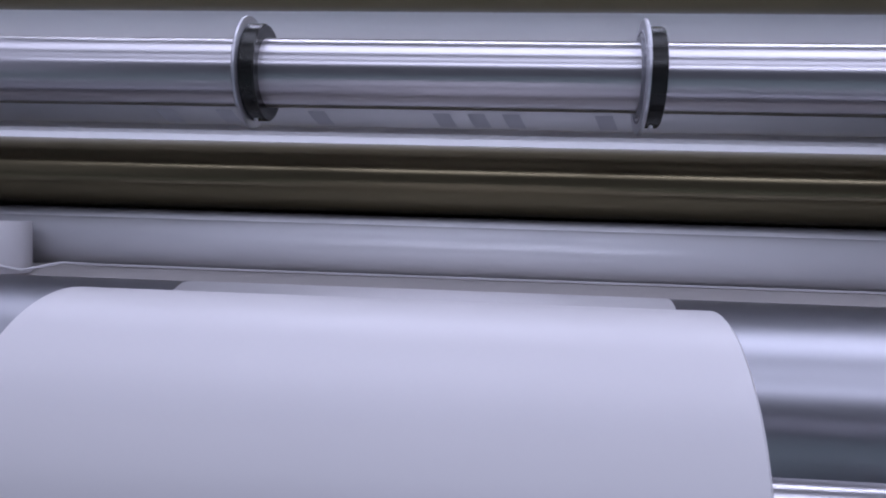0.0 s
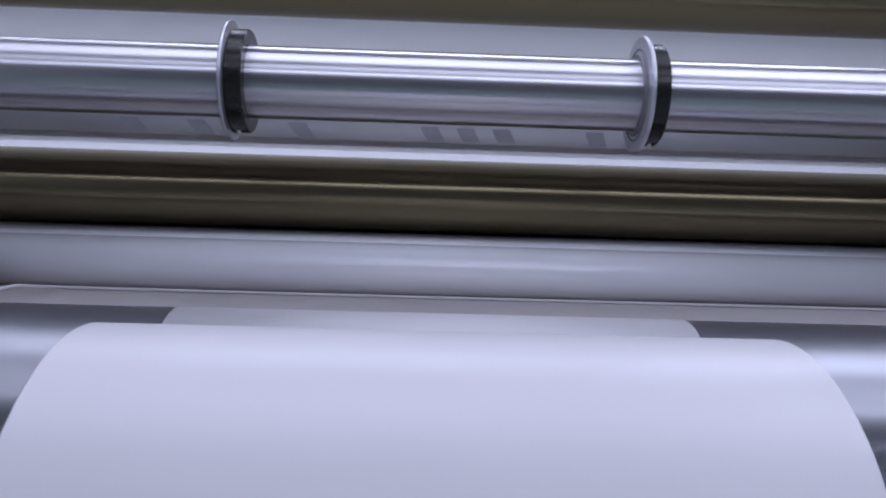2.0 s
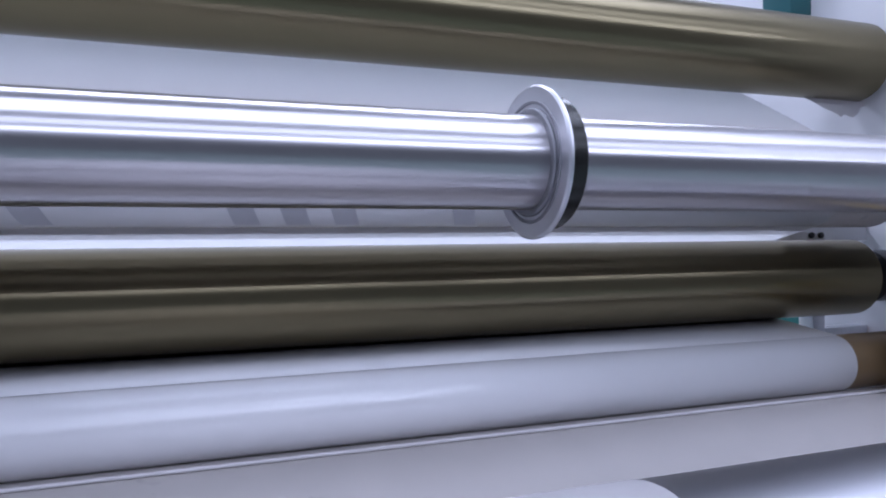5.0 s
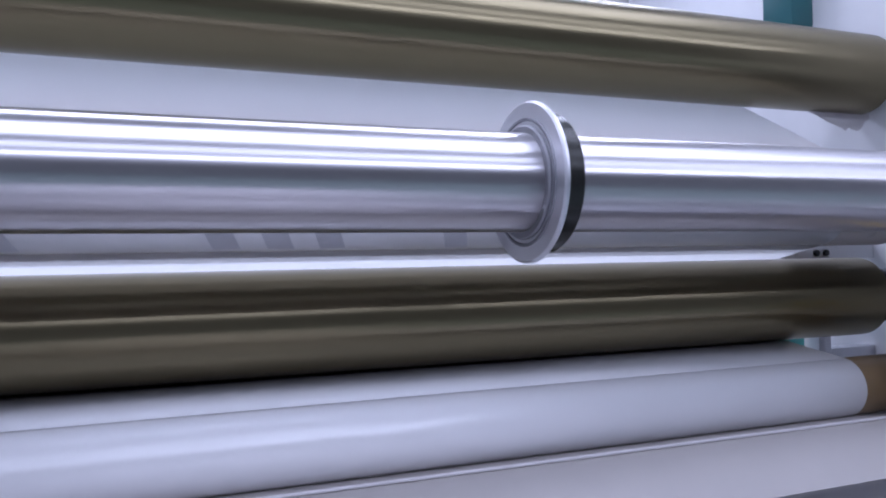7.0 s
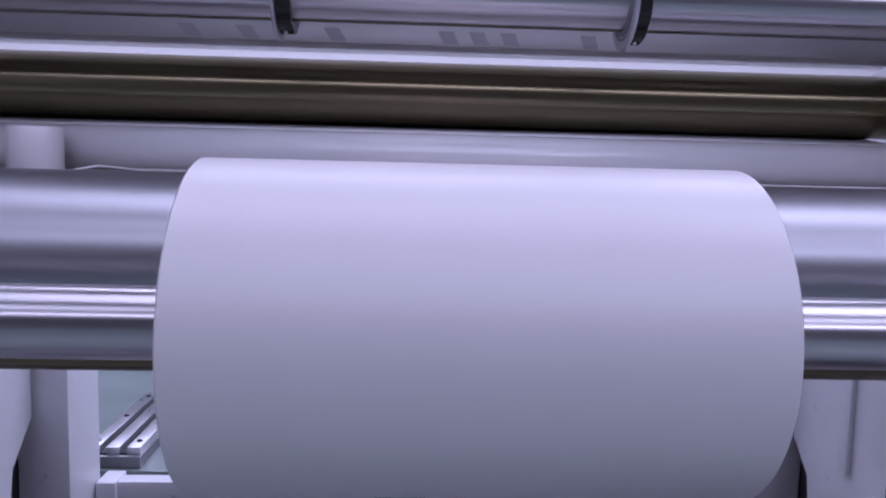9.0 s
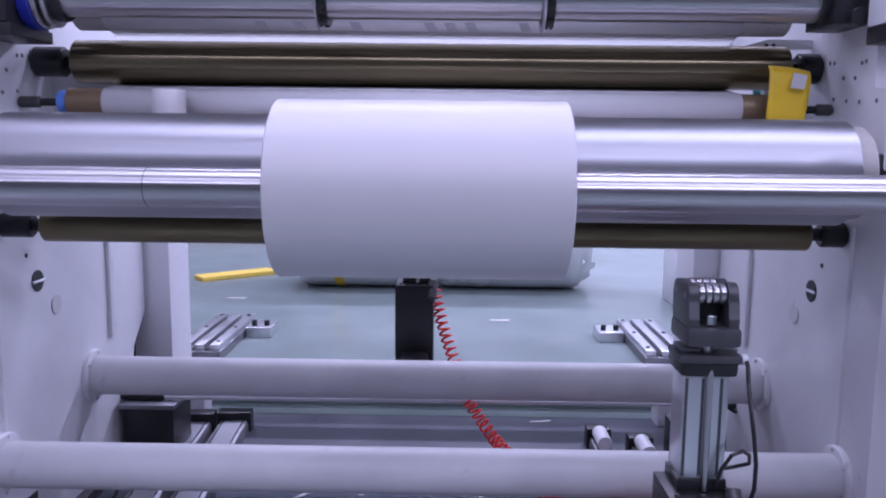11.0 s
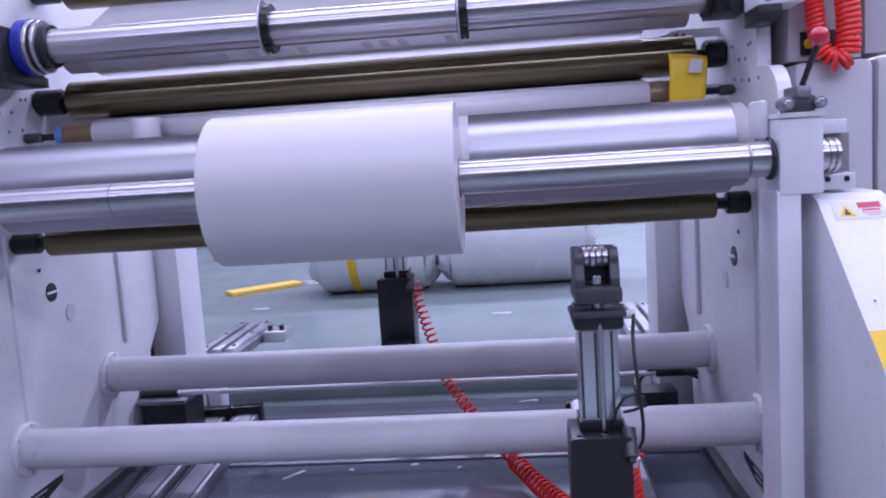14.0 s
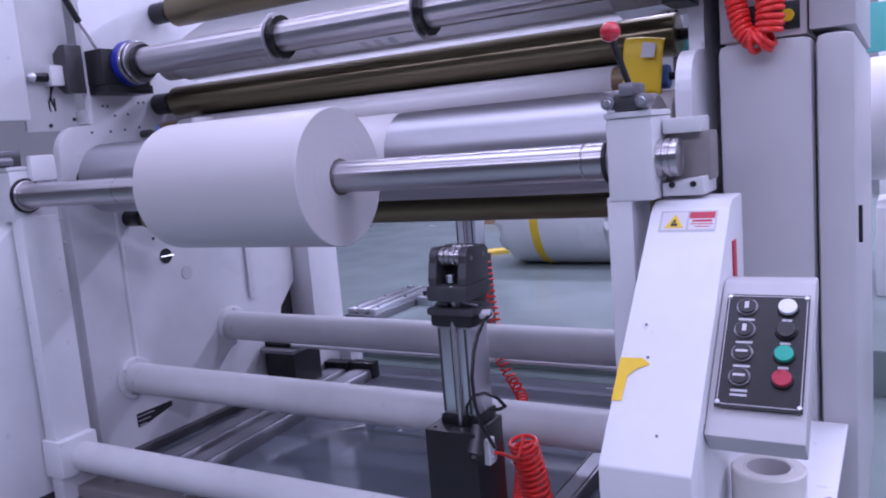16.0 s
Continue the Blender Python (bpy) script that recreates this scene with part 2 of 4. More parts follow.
# ---- the hall ----
def hall():
    tagged(part("floor", box(bmesh.new(), -9, 11, -13, 14, FZ - 0.2, FZ), FLOOR), "glossy grey-green painted factory floor", "floor", kind="structure")
    tagged(part("floor_step", box(bmesh.new(), -9, 11, 1.74, 14, FZ, FB, 0.006), FLOOR), "raised grey-green painted floor behind the machine", "floor", kind="structure")
    for name, b, m, lb in (("wall_north", (-9, 11, 14, 14.2, FZ, 5), HALLW, "plain white painted hall wall"), ("wall_south", (-9, 11, -13.2, -13, FZ, 5), HALLM, "plain grey hall wall"), ("wall_west", (-9.2, -9, -13, 14, FZ, 5), HALLM, "plain grey hall wall"), ("wall_east", (11, 11.2, -13, 14, FZ, 5), HALLM, "plain grey hall wall")):
        tagged(part(name, box(bmesh.new(), *b), m), lb, "wall", kind="structure")
    tagged(part("ceiling", box(bmesh.new(), -9.2, 11.2, -13.2, 14.2, 5, 5.2), HALLD), "brownish grey hall ceiling", "ceiling", kind="structure")


hall()

# ---- the machine's frame ----
PX = 1.05  # inner face of the side plates


def side_frame(s):
    o = thing("machine_frame", "white painted steel side of the winding machine, drilled with bolt holes", "machine frame", group="machine sides")
    X = lambda a, b: sorted((s * a, s * b))
    low = [(0.20, FZ), (0.20, 0.93)]
    lobe = [(0.29 - 0.09 * math.cos(radians(a)), 0.97 + 0.09 * math.sin(radians(a))) for a in range(0, 91, 15)]
    outline = low + lobe + [(0.355, 1.062), (0.355, 2.05), (1.335, 2.05), (1.335, 0.30), (1.22, 0.20), (1.15, FZ)]
    part("side_plate", prism(outline, "x", *X(PX, PX + 0.035), 0.003), WHITE, o)
    part("front_column", box(bmesh.new(), *X(PX + 0.036, PX + 0.10), 0.205, 0.268, FZ, 0.66, 0.006), WHITE, o)
    part("column_foot", box(bmesh.new(), *X(PX - 0.03, PX + 0.15), 0.15, 0.30, FZ, FZ + 0.03, 0.004), WHITE, o)
    part("rear_column", box(bmesh.new(), *X(0.96, 1.10), 1.352, 1.57, FZ, 2.05, 0.006), WHITE, o)
    part("rear_rib", box(bmesh.new(), *X(PX - 0.014, PX), 1.02, 1.06, 0.28, 1.0, 0.004), WHITE, o)
    part("fold", cyl((s * (PX + 0.004), 0.395, 0.16), (s * (PX + 0.004), 0.395, 0.74), 0.011, n=28), WHITE, o)
    # added dark plate, stands in for the shade in the slit
    part("gap_shade_plate", box(bmesh.new(), *X(PX + 0.055, PX + 0.065), 1.0, 1.62, FZ, 2.0), DGREY, o, "added dark plate giving the gap its shade")
    part("base_beam", box(bmesh.new(), *X(PX - 0.03, PX + 0.04), 0.33, 1.30, FZ, FZ + 0.04, 0.004), DGREY, o, "dark base beam")
    if s < 0:
        part("upper_cover", box(bmesh.new(), *X(PX + 0.012, PX + 0.14), -0.40, 0.125, 1.085, 2.05, 0.008), WHITE, o)
    # dark access slot low in the plate
    part("access_slot", prism([(0.36, -0.080), (0.40, -0.078), (0.53, -0.048), (0.53, -0.028), (0.36, -0.028)], "x", *X(PX - 0.002, PX + 0.004)), BLACK, o)
    for k in range(3):
        part("slot_edge", box(bmesh.new(), *X(PX - 0.0035, PX - 0.001), 0.362, 0.40 + 0.02 * k, -0.076 + 0.017 * k, -0.071 + 0.017 * k), ALU, o)
    for y, z, r, m in ((0.595, 0.543, 0.030, BLACK), (0.69, 0.459, 0.028, GREYP), (0.545, 0.62, 0.006, BLACK)):
        part("round_port", cyl((s * (PX + 0.01), y, z), (s * (PX - 0.003), y, z), r, n=32), m, o)
    part("port_bar", cyl((s * (PX - 0.006), 0.565, 0.543), (s * (PX - 0.006), 0.625, 0.543), 0.004, n=8), ALU, o)
    for y, z in ((0.448, 1.095), (0.506, 1.099), (0.340, 1.036), (0.419, 1.037), (0.483, 1.042), (0.551, 1.049), (0.40, 1.13), (0.42, 1.128), (0.56, 1.14), (0.585, 1.142)):
        part("bolt_hole", cyl((s * (PX + 0.01), y, z), (s * (PX - 0.002), y, z), 0.0055, n=12), HOLE, o)
    # grey service plate over the upper part, with slot and screw
    if s > 0:
        return o
    sx = PX + 0.095
    part("service_plate", box(bmesh.new(), *X(sx - 0.014, sx), 0.15, 0.352, 1.05, 1.9, 0.002), GREYP, o, "grey painted service plate")
    part("plate_arm", box(bmesh.new(), *X(PX + 0.02, sx - 0.012), 0.345, 0.37, 1.07, 1.12, 0.002), GREYP, o)
    part("slot", box(bmesh.new(), *X(sx - 0.0165, sx - 0.012), 0.262, 0.268, 1.12, 1.165), BLACK, o)
    for y, z in ((0.238, 1.07), (0.335, 1.09)):
        part("screw", cyl((s * (sx - 0.006), y, z), (s * (sx - 0.018), y, z), 0.007, n=12), BLACK, o)
    return o


for side in (-1, 1):
    side_frame(side)


def cross_tubes():
    for y, z, r in ((0.3756, 0.1117, 0.0578), (0.8987, 0.1868, 0.0604)):
        o = thing("cross_tube", "white painted steel cross tube flanged to the machine sides", "cross tube", (0, y, z), "cross tubes")
        part("tube", rod(-PX + 0.012, PX - 0.012, 0, 0, r, n=72), GREYP, o)
        for s in (-1, 1):
            f = lathe(bmesh.new(), [(0, r + 0.022), (0.010, r + 0.022), (0.013, r + 0.019), (0.013, r)], n=56)
            if s > 0:
                bmesh.ops.transform(f, matrix=pose(0, 0, 0, 0, 0, 180), verts=f.verts)
            bmesh.ops.translate(f, verts=f.verts, vec=(s * PX, 0, 0))
            fl = part("flange", f, WHITE, o)
            for k in range(6):
                a = radians(60 * k + 20)
                p = ((r + 0.012) * math.cos(a), (r + 0.012) * math.sin(a))
                part("bolt", cyl((s * (PX - 0.012), *p), (s * (PX - 0.018), *p), 0.005, n=8), ALU, fl)
    o = thing("foot_tube", "low white foot tube across the front of the machine", "cross tube", (0, 0.035, -0.045), "cross tubes")
    part("tube", rod(-0.945, 0.966, 0, 0, 0.050, n=56), GREYP, o)
    for s in (-1, 1):
        part("end_block", box(bmesh.new(), *sorted((s * (0.915 if s < 0 else 0.94), s * 1.012)), -0.085, 0.055, -0.05, 0.075, 0.006), WHITE, o)
    o = thing("floor_channel", "grey steel floor channel with bolts under the foot tube", "channel", (0, 0.03, FZ))
    part("beam", box(bmesh.new(), -1.13, 0.99, -0.02, 0.10, 0.0, 0.045, 0.003), INNER, o)
    for x, y in ((-0.835, 0.06), (-0.99, 0.02), (-0.5, 0.06), (0.2, 0.06)):
        b = part("bolt", cyl((x, y, 0.044), (x, y, 0.062), 0.011, n=6), ALU, o)
        part("washer", cyl((x, y, 0.0445), (x, y, 0.049), 0.017, n=24), CHROME, b)
    o = thing("rear_foot_bar", "low white steel bar between the rear columns", "bar", (0, 1.57, 0.0))
    part("bar", box(bmesh.new(), -0.957, 0.957, -0.03, 0.03, -0.03, 0.036, 0.006), WHITE, o)
    for s in (-1, 1):
        part("plate", box(bmesh.new(), *sorted((s * 0.90, s * 0.957)), -0.05, 0.05, FZ, 0.04, 0.003), WHITE, o)
    o = thing("tie_rod", "thin white painted rod under the rear cross tube", "rod", (0, 1.10, 0.052))
    part("bar", rod(-0.92, 1.0, 0, 0, 0.0095, n=20), WHITE, o)
    for s in (-1, 1):
        part("rod_end", rod(*sorted((s * 0.9, s * 1.05)), 0, 0, 0.014, n=16), BLACK, o)


cross_tubes()

# ---- rollers ----
S_Y, S_Z, S_R = 0.0, 0.84, 0.038
ROLL_R = 0.1694
# axis and paper radius of the rollers that the web runs over
UP, BEND, GUIDE, TURN = (0.6969, 1.4814, 0.0636), (0.597, 1.275, 0.0667), (0.6534, 1.1336, 0.0582), (0.5565, 1.0222, 0.0385)


def journals(o, xl, xr, r, hr, mat=BLACK, neck=0.016, gap=0.03):
    """Necks and bearing housings that carry a roller between the side plates."""
    for s, x in ((-1, xl), (1, xr)):
        part("neck", rod(*sorted((x - s * 0.01, s * PX)), 0, 0, neck, n=24), BLACK, o)
        part("bearing_housing", rod(*sorted((x + s * gap, s * PX)), 0, 0, hr, 0.006, n=32), mat, o)


def rollers():
    o = thing("paper_roll", "wound roll of plain white paper on the steel winding shaft", "paper roll", (0.0213, S_Y, S_Z))
    w = 0.2713
    face = [(-w, 0.045)]
    rr = 0.05
    while rr < ROLL_R - 0.002:
        face.append((-w + random.uniform(-0.0003, 0.0003), rr))
        rr += 0.006
    right = [(-a, b) for a, b in face]
    prof = face + [(-w, ROLL_R - 0.002), (-w + 0.002, ROLL_R), (w - 0.002, ROLL_R), (w, ROLL_R - 0.002)] + right[::-1] + [(-w, 0.045)]
    part("paper", lathe(bmesh.new(), prof, n=160, closed=False), PAPER, o)
    part("core", lathe(bmesh.new(), [(-w - 0.002, 0.0385), (-w - 0.002, 0.0435), (w + 0.002, 0.0435), (w + 0.002, 0.0385), (-w - 0.002, 0.0385)], n=64, closed=False), COREM, o, "dark core tube")
    o = thing("winding_shaft", "polished steel winding shaft carried across the machine", "shaft", (0, S_Y, S_Z))
    part("shaft_body", rod(-0.955, 0.915, 0, 0, S_R, n=80), CHROME, o)
    part("joint_ring", rod(-0.506, -0.5045, 0, 0, S_R + 0.0004, 0.0002, n=64), DGREY, o)
    part("sleeve", rod(0.915, 0.97, 0, 0, S_R + 0.001, n=64), CHROME, o)
    for s in (-1, 1):
        if s < 0:
            part("steel_ring", rod(-0.958, -0.950, 0, 0, 0.049, n=48), CHROME, o)
        part("black_ring", rod(*sorted((s * 0.958, s * 0.967)), 0, 0, 0.056 if s < 0 else 0.046, n=48), BLACK, o)
        part("stub", lathe(bmesh.new(), [(s * 1.05, 0.03), (s * 1.066, 0.037), (s * 1.074, 0.037), (s * 1.075, 0.034), (s * 1.079, 0.034), (s * 1.080, 0.037), (s * 1.087, 0.037), (s * 1.088, 0.034), (s * 1.092, 0.034), (s * 1.093, 0.037), (s * 1.102, 0.036), (s * 1.104, 0.02)], n=48), CHROME, o, "grooved steel stub")
    o = thing("winding_drum", "large ground steel winding drum behind the paper roll", "roller", (0, 0.2893, 0.8709))
    part("drum_body", rod(-0.932, 0.95, 0, 0, 0.1185, 0.004, n=160), DRUM, o)
    journals(o, -0.932, 0.95, 0.03, 0.044, BLACK, 0.026, 0.07)
    part("end_cover", lathe(bmesh.new(), [(0.952, 0.06), (0.952, 0.104), (0.985, 0.104), (0.992, 0.098), (0.992, 0.06)], n=64), RUBBER, o, "pale end cover")
    o = thing("paper_strip", "white paper strip running over the drum onto the roll", "paper strip")
    bm = bmesh.new()
    pts = [(0.2893 + 0.1192 * math.cos(radians(a)), 0.8709 + 0.1192 * math.sin(radians(a))) for a in range(-20, 186, 4)]
    rows = [[bm.verts.new((x, *p)) for p in pts] for x in (-0.266, 0.309)]
    for k in range(len(pts) - 1):
        bm.faces.new((rows[0][k], rows[0][k + 1], rows[1][k + 1], rows[1][k]))
    part("sheet", bm, PAPER, o).modifiers.new("thick", "SOLIDIFY").thickness = 0.0003
    o = thing("rear_drum", "pale rubber covered rear drum, a little speckled", "roller", (0, 0.53, 0.88))
    part("drum_body", rod(-0.95, 0.985, 0, 0, 0.1062, n=112), RUBBER, o)
    journals(o, -0.95, 0.985, 0.03, 0.03)
    o = thing("lower_roller", "dark anodised lower guide roller", "roller", (0, 0.4407, 0.7132), "guide rollers")
    part("roller_body", rod(-0.938, 0.957, 0, 0, 0.04), DARK, o)
    journals(o, -0.938, 0.957, 0.02, 0.031)
    for nm, y, z, r, hr, lb in (("guide_roller", 0.6534, 1.1336, 0.0575, 0.040, "dark anodised guide roller with black bearing housings"), ("upper_roller", 0.6969, 1.4814, 0.0629, 0.040, "dark anodised upper guide roller")):
        o = thing(nm, lb, "roller", (0, y, z), "guide rollers")
        xr = 0.96 if r < 0.06 else 1.035
        part("roller_body", rod(-0.935, xr, 0, 0, r, 0.004, n=112), DARK, o)
        journals(o, -0.935, xr, 0.02, hr)
    o = thing("web_roller", "narrow brown roller carrying the white paper web", "roller", (0, TURN[0], TURN[1]))
    part("roller_body", rod(-0.915, 0.93, 0, 0, 0.0378), BROWN, o)
    part("blue_end", rod(-0.94, -0.915, 0, 0, 0.031), BLUEL, o, "light blue end cap")
    part("blue_end", rod(0.93, 0.955, 0, 0, 0.031), BLUEL, o, "light blue end cap")
    journals(o, -0.94, 0.955, 0.02, 0.015, DGREY, 0.010, 0.05)
    o = thing("bend_roller", "pale roller behind the slitter shaft, covered by paper web", "roller", (0, 0.597, 1.275))
    part("roller_body", rod(-0.90, 0.93, 0, 0, 0.0660, n=96), RUBBER, o)
    journals(o, -0.90, 0.93, 0.02, 0.03)


def slitter():
    o = thing("slitter_shaft", "polished steel slitter shaft with clamped knife rings", "shaft", (0, 0.4632, 1.272))
    part("shaft_body", rod(-0.88, 0.96, 0, 0, 0.0478, n=112), CHROME, o)
    for x in (-0.249, 0.2933):
        k = part("knife_ring", lathe(bmesh.new(), [(x - 0.0035, 0.0478), (x - 0.0035, 0.076), (x - 0.0015, 0.078), (x + 0.001, 0.078), (x + 0.002, 0.076), (x + 0.002, 0.0478)], n=112, closed=False), ALUD, o, "thin bright steel knife disc")
        part("inner_collar", lathe(bmesh.new(), [(x - 0.007, 0.0478), (x - 0.007, 0.0535), (x - 0.0055, 0.055), (x - 0.0035, 0.055)], n=96, closed=False), ALU2, k)
        part("inner_collar", lathe(bmesh.new(), [(x - 0.0036, 0.0585), (x - 0.0048, 0.059), (x - 0.0048, 0.0615), (x - 0.0034, 0.062)], n=96, closed=False), ALU2, k)
        part("clamp_ring", lathe(bmesh.new(), [(x + 0.002, 0.066), (x + 0.003, 0.0675), (x + 0.022, 0.0675), (x + 0.024, 0.066), (x + 0.024, 0.0478)], n=96, closed=False), RINGK, k, "black clamp ring")
        part("lock_screw", cyl((x + 0.012, -0.015, -0.065), (x + 0.012, -0.0155, -0.0695), 0.003, n=10), ALU, k)
    # bearing stack on one end
    for a, b, r, m, nm in ((-0.955, -0.925, 0.080, BLUE, "blue_ring"), (-0.924, -0.911, 0.077, CHROME, "steel_ring"), (-0.910, -0.902, 0.068, BLACK, "spacer"), (-0.901, -0.890, 0.074, CHROME, "steel_ring"), (-0.889, -0.865, 0.060, BLACK, "black_collar")):
        part(nm, rod(a, b, 0, 0, r, 0.002, n=72), m, o)
    part("bearing_block", box(bmesh.new(), -1.045, -0.956, -0.115, 0.085, -0.075, 0.05, 0.003), BLACK, o)
    part("bracket", box(bmesh.new(), -1.048, -0.95, -0.11, 0.09, -0.105, -0.0755, 0.002), BLACK, o)
    part("bracket_web", box(bmesh.new(), -1.045, -1.0, -0.06, -0.02, -0.085, -0.074, 0.002), ALU, o)
    part("bearing_block", box(bmesh.new(), 0.961, 1.048, -0.08, 0.08, -0.06, 0.075, 0.004), BLACK, o)
    part("end_nut", cyl((1.01, -0.07, -0.045), (1.01, -0.10, -0.045), 0.021, n=32), BLACK, o)
    part("collar", rod(0.945, 0.962, 0, 0, 0.062, 0.002, n=64), BLACK, o)
    # brake body with its air fitting
    b = thing("air_brake", "dark grey brake body with white air fitting on the shaft end", "brake")
    part("body", prism([(-1.145, 1.215), (-1.095, 1.178), (-1.062, 1.178), (-1.062, 1.345), (-1.095, 1.345), (-1.145, 1.31)], "y", 0.285, 0.352, 0.003), DGREY, b)
    part("white_block", box(bmesh.new(), -1.135, -1.085, 0.235, 0.286, 1.205, 1.275, 0.003), WHITE, b, "white plastic air fitting")
    part("gauge", cyl((-1.11, 0.236, 1.235), (-1.11, 0.185, 1.235), 0.016, n=24), BLACK, b)
    part("tip", lathe(bmesh.new(), [(0, 0.016), (0.012, 0.013), (0.02, 0.004)], pose(-1.11, 0.185, 1.235, 0, 0, -90), 20), ALU, b)
    part("cable", pipe([(-1.115, 0.25, 1.21), (-1.125, 0.25, 1.16), (-1.135, 0.27, 1.12), (-1.135, 0.30, 1.085)], 0.003), BLACK, b)
    part("cable", pipe([(-1.115, 0.26, 1.21), (-1.125, 0.24, 1.15), (-1.135, 0.25, 1.11), (-1.137, 0.262, 1.075)], 0.0025), BLACK, b)
    h = thing("pneumatic_arm", "slim black and chrome pneumatic arm on the machine side", "cylinder")
    part("body", cyl((-1.03, 0.28, 1.52), (-1.03, 0.335, 1.42), 0.012), BLACK, h)
    part("rod", cyl((-1.03, 0.335, 1.42), (-1.03, 0.405, 1.31), 0.006), CHROME, h)
    part("mount", box(bmesh.new(), -1.052, -1.02, 0.39, 0.42, 1.29, 1.32, 0.002), BLACK, h)
    # black arm blocks on the other side
    b = thing("arm_bracket", "black and white bracket beside the slitter shaft", "bracket")
    part("plate", box(bmesh.new(), 1.02, 1.076, 0.235, 0.352, 1.160, 1.199, 0.003), BLACK, b)
    part("block", box(bmesh.new(), 1.02, 1.128, 0.23, 0.352, 1.20, 1.36, 0.004), WHITE, b)
    for x in (1.040, 1.112):
        part("screw", cyl((x, 0.231, 1.214), (x, 0.226, 1.214), 0.008, n=16), DGREY, b)
    g = part("regulator", lathe(bmesh.new(), [(0, 0.020), (0.012, 0.022), (0.016, 0.022), (0.018, 0.016), (0.030, 0.015), (0.034, 0.011)], pose(1.078, 0.231, 1.246, 0, 0, -90), 32), ALU, b, "round metal regulator")
    part("dial", cyl((1.078, 0.198, 1.246), (1.078, 0.194, 1.246), 0.009, n=24), DGREY, g)
    part("elbow", pipe([(1.126, 0.25, 1.245), (1.140, 0.245, 1.247), (1.150, 0.24, 1.241), (1.152, 0.235, 1.228)], 0.006), ALU, b)
    part("air_line", pipe([(1.100, 0.229, 1.218), (1.104, 0.215, 1.212), (1.118, 0.215, 1.226), (1.120, 0.229, 1.245)], 0.0028, 8), BLACK, b)


rollers()
slitter()


def crossing(a, b, side):
    """Angle at which a sheet leaves roller a to cross over to roller b; it meets b half a turn on."""
    dy, dz = b[0] - a[0], b[1] - a[1]
    return math.degrees(math.atan2(dz, dy)) + side * math.degrees(math.acos((a[2] + b[2]) / math.hypot(dy, dz)))


def web():
    o = thing("paper_web", "white paper web running over the guide rollers", "paper web")

    def arc(c, a0, a1, n=30):
        return [(c[0] + c[2] * math.cos(radians(a0 + (a1 - a0) * k / n)), c[1] + c[2] * math.sin(radians(a0 + (a1 - a0) * k / n))) for k in range(n + 1)]

    def sheet(name, path, mat, label=""):
        bm = bmesh.new()
        rows = [[bm.verts.new((x, *p)) for p in path] for x in (-0.82, 0.81)]
        for k in range(len(path) - 1):
            bm.faces.new((rows[0][k], rows[0][k + 1], rows[1][k + 1], rows[1][k]))
        ob = part(name, bm, mat, o, label)
        if mat is WEB:
            ob.modifiers.new("thick", "SOLIDIFY").thickness = 0.0004

    a1 = crossing(UP, BEND, 1) % 360
    b1 = crossing(BEND, UP, 1) % 360
    b2 = crossing(BEND, GUIDE, -1) % 360
    c1 = crossing(GUIDE, BEND, -1) % 360
    c2 = crossing(GUIDE, TURN, 1)
    d1 = crossing(TURN, GUIDE, 1) % 360
    top, bend, guide, turn = arc(UP, 420, a1), arc(BEND, b1, b2), arc(GUIDE, c1, c2), arc(TURN, d1, 262)
    sheet("top_sheet", top, WEB)
    sheet("upper_span", [top[-1], bend[0]], WEB2, "free stretch of the web, lit through")
    sheet("bend_sheet", bend, WEB)
    sheet("middle_span", [bend[-1], guide[0]], WEB2, "free stretch of the web, lit through")
    sheet("guide_sheet", guide, WEB)
    sheet("lower_span", [guide[-1], turn[0]], WEB)
    sheet("lower_sheet", turn, WEB)
    # unseen beam, added to keep rear light off the lower span
    b = thing("light_block_beam", "unseen grey beam added to block light on the lower web", "beam")
    part("beam", box(bmesh.new(), -PX, 0.80, 0.735, 0.79, 1.0, 1.165, 0.004), GREYP, b)
    # faint grey marks on the web below the slitter shaft
    for x in (-0.43, -0.335, -0.19, 0.0, 0.052, 0.104, 0.24):
        b = bmesh.new()
        n = 6
        rows = []
        for dx, lean in ((0.0, 0), (0.026, 0)):
            rows.append([b.verts.new((x + dx + 0.012 * k / n, 0.597 + 0.0673 * math.cos(radians(222 + 26 * k / n)), 1.275 + 0.0673 * math.sin(radians(222 + 26 * k / n)))) for k in range(n + 1)])
        for k in range(n):
            b.faces.new((rows[0][k], rows[0][k + 1], rows[1][k + 1], rows[1][k]))
        part("grey_mark", b, WEBMARK, o, "faint grey mark on the web")


web()


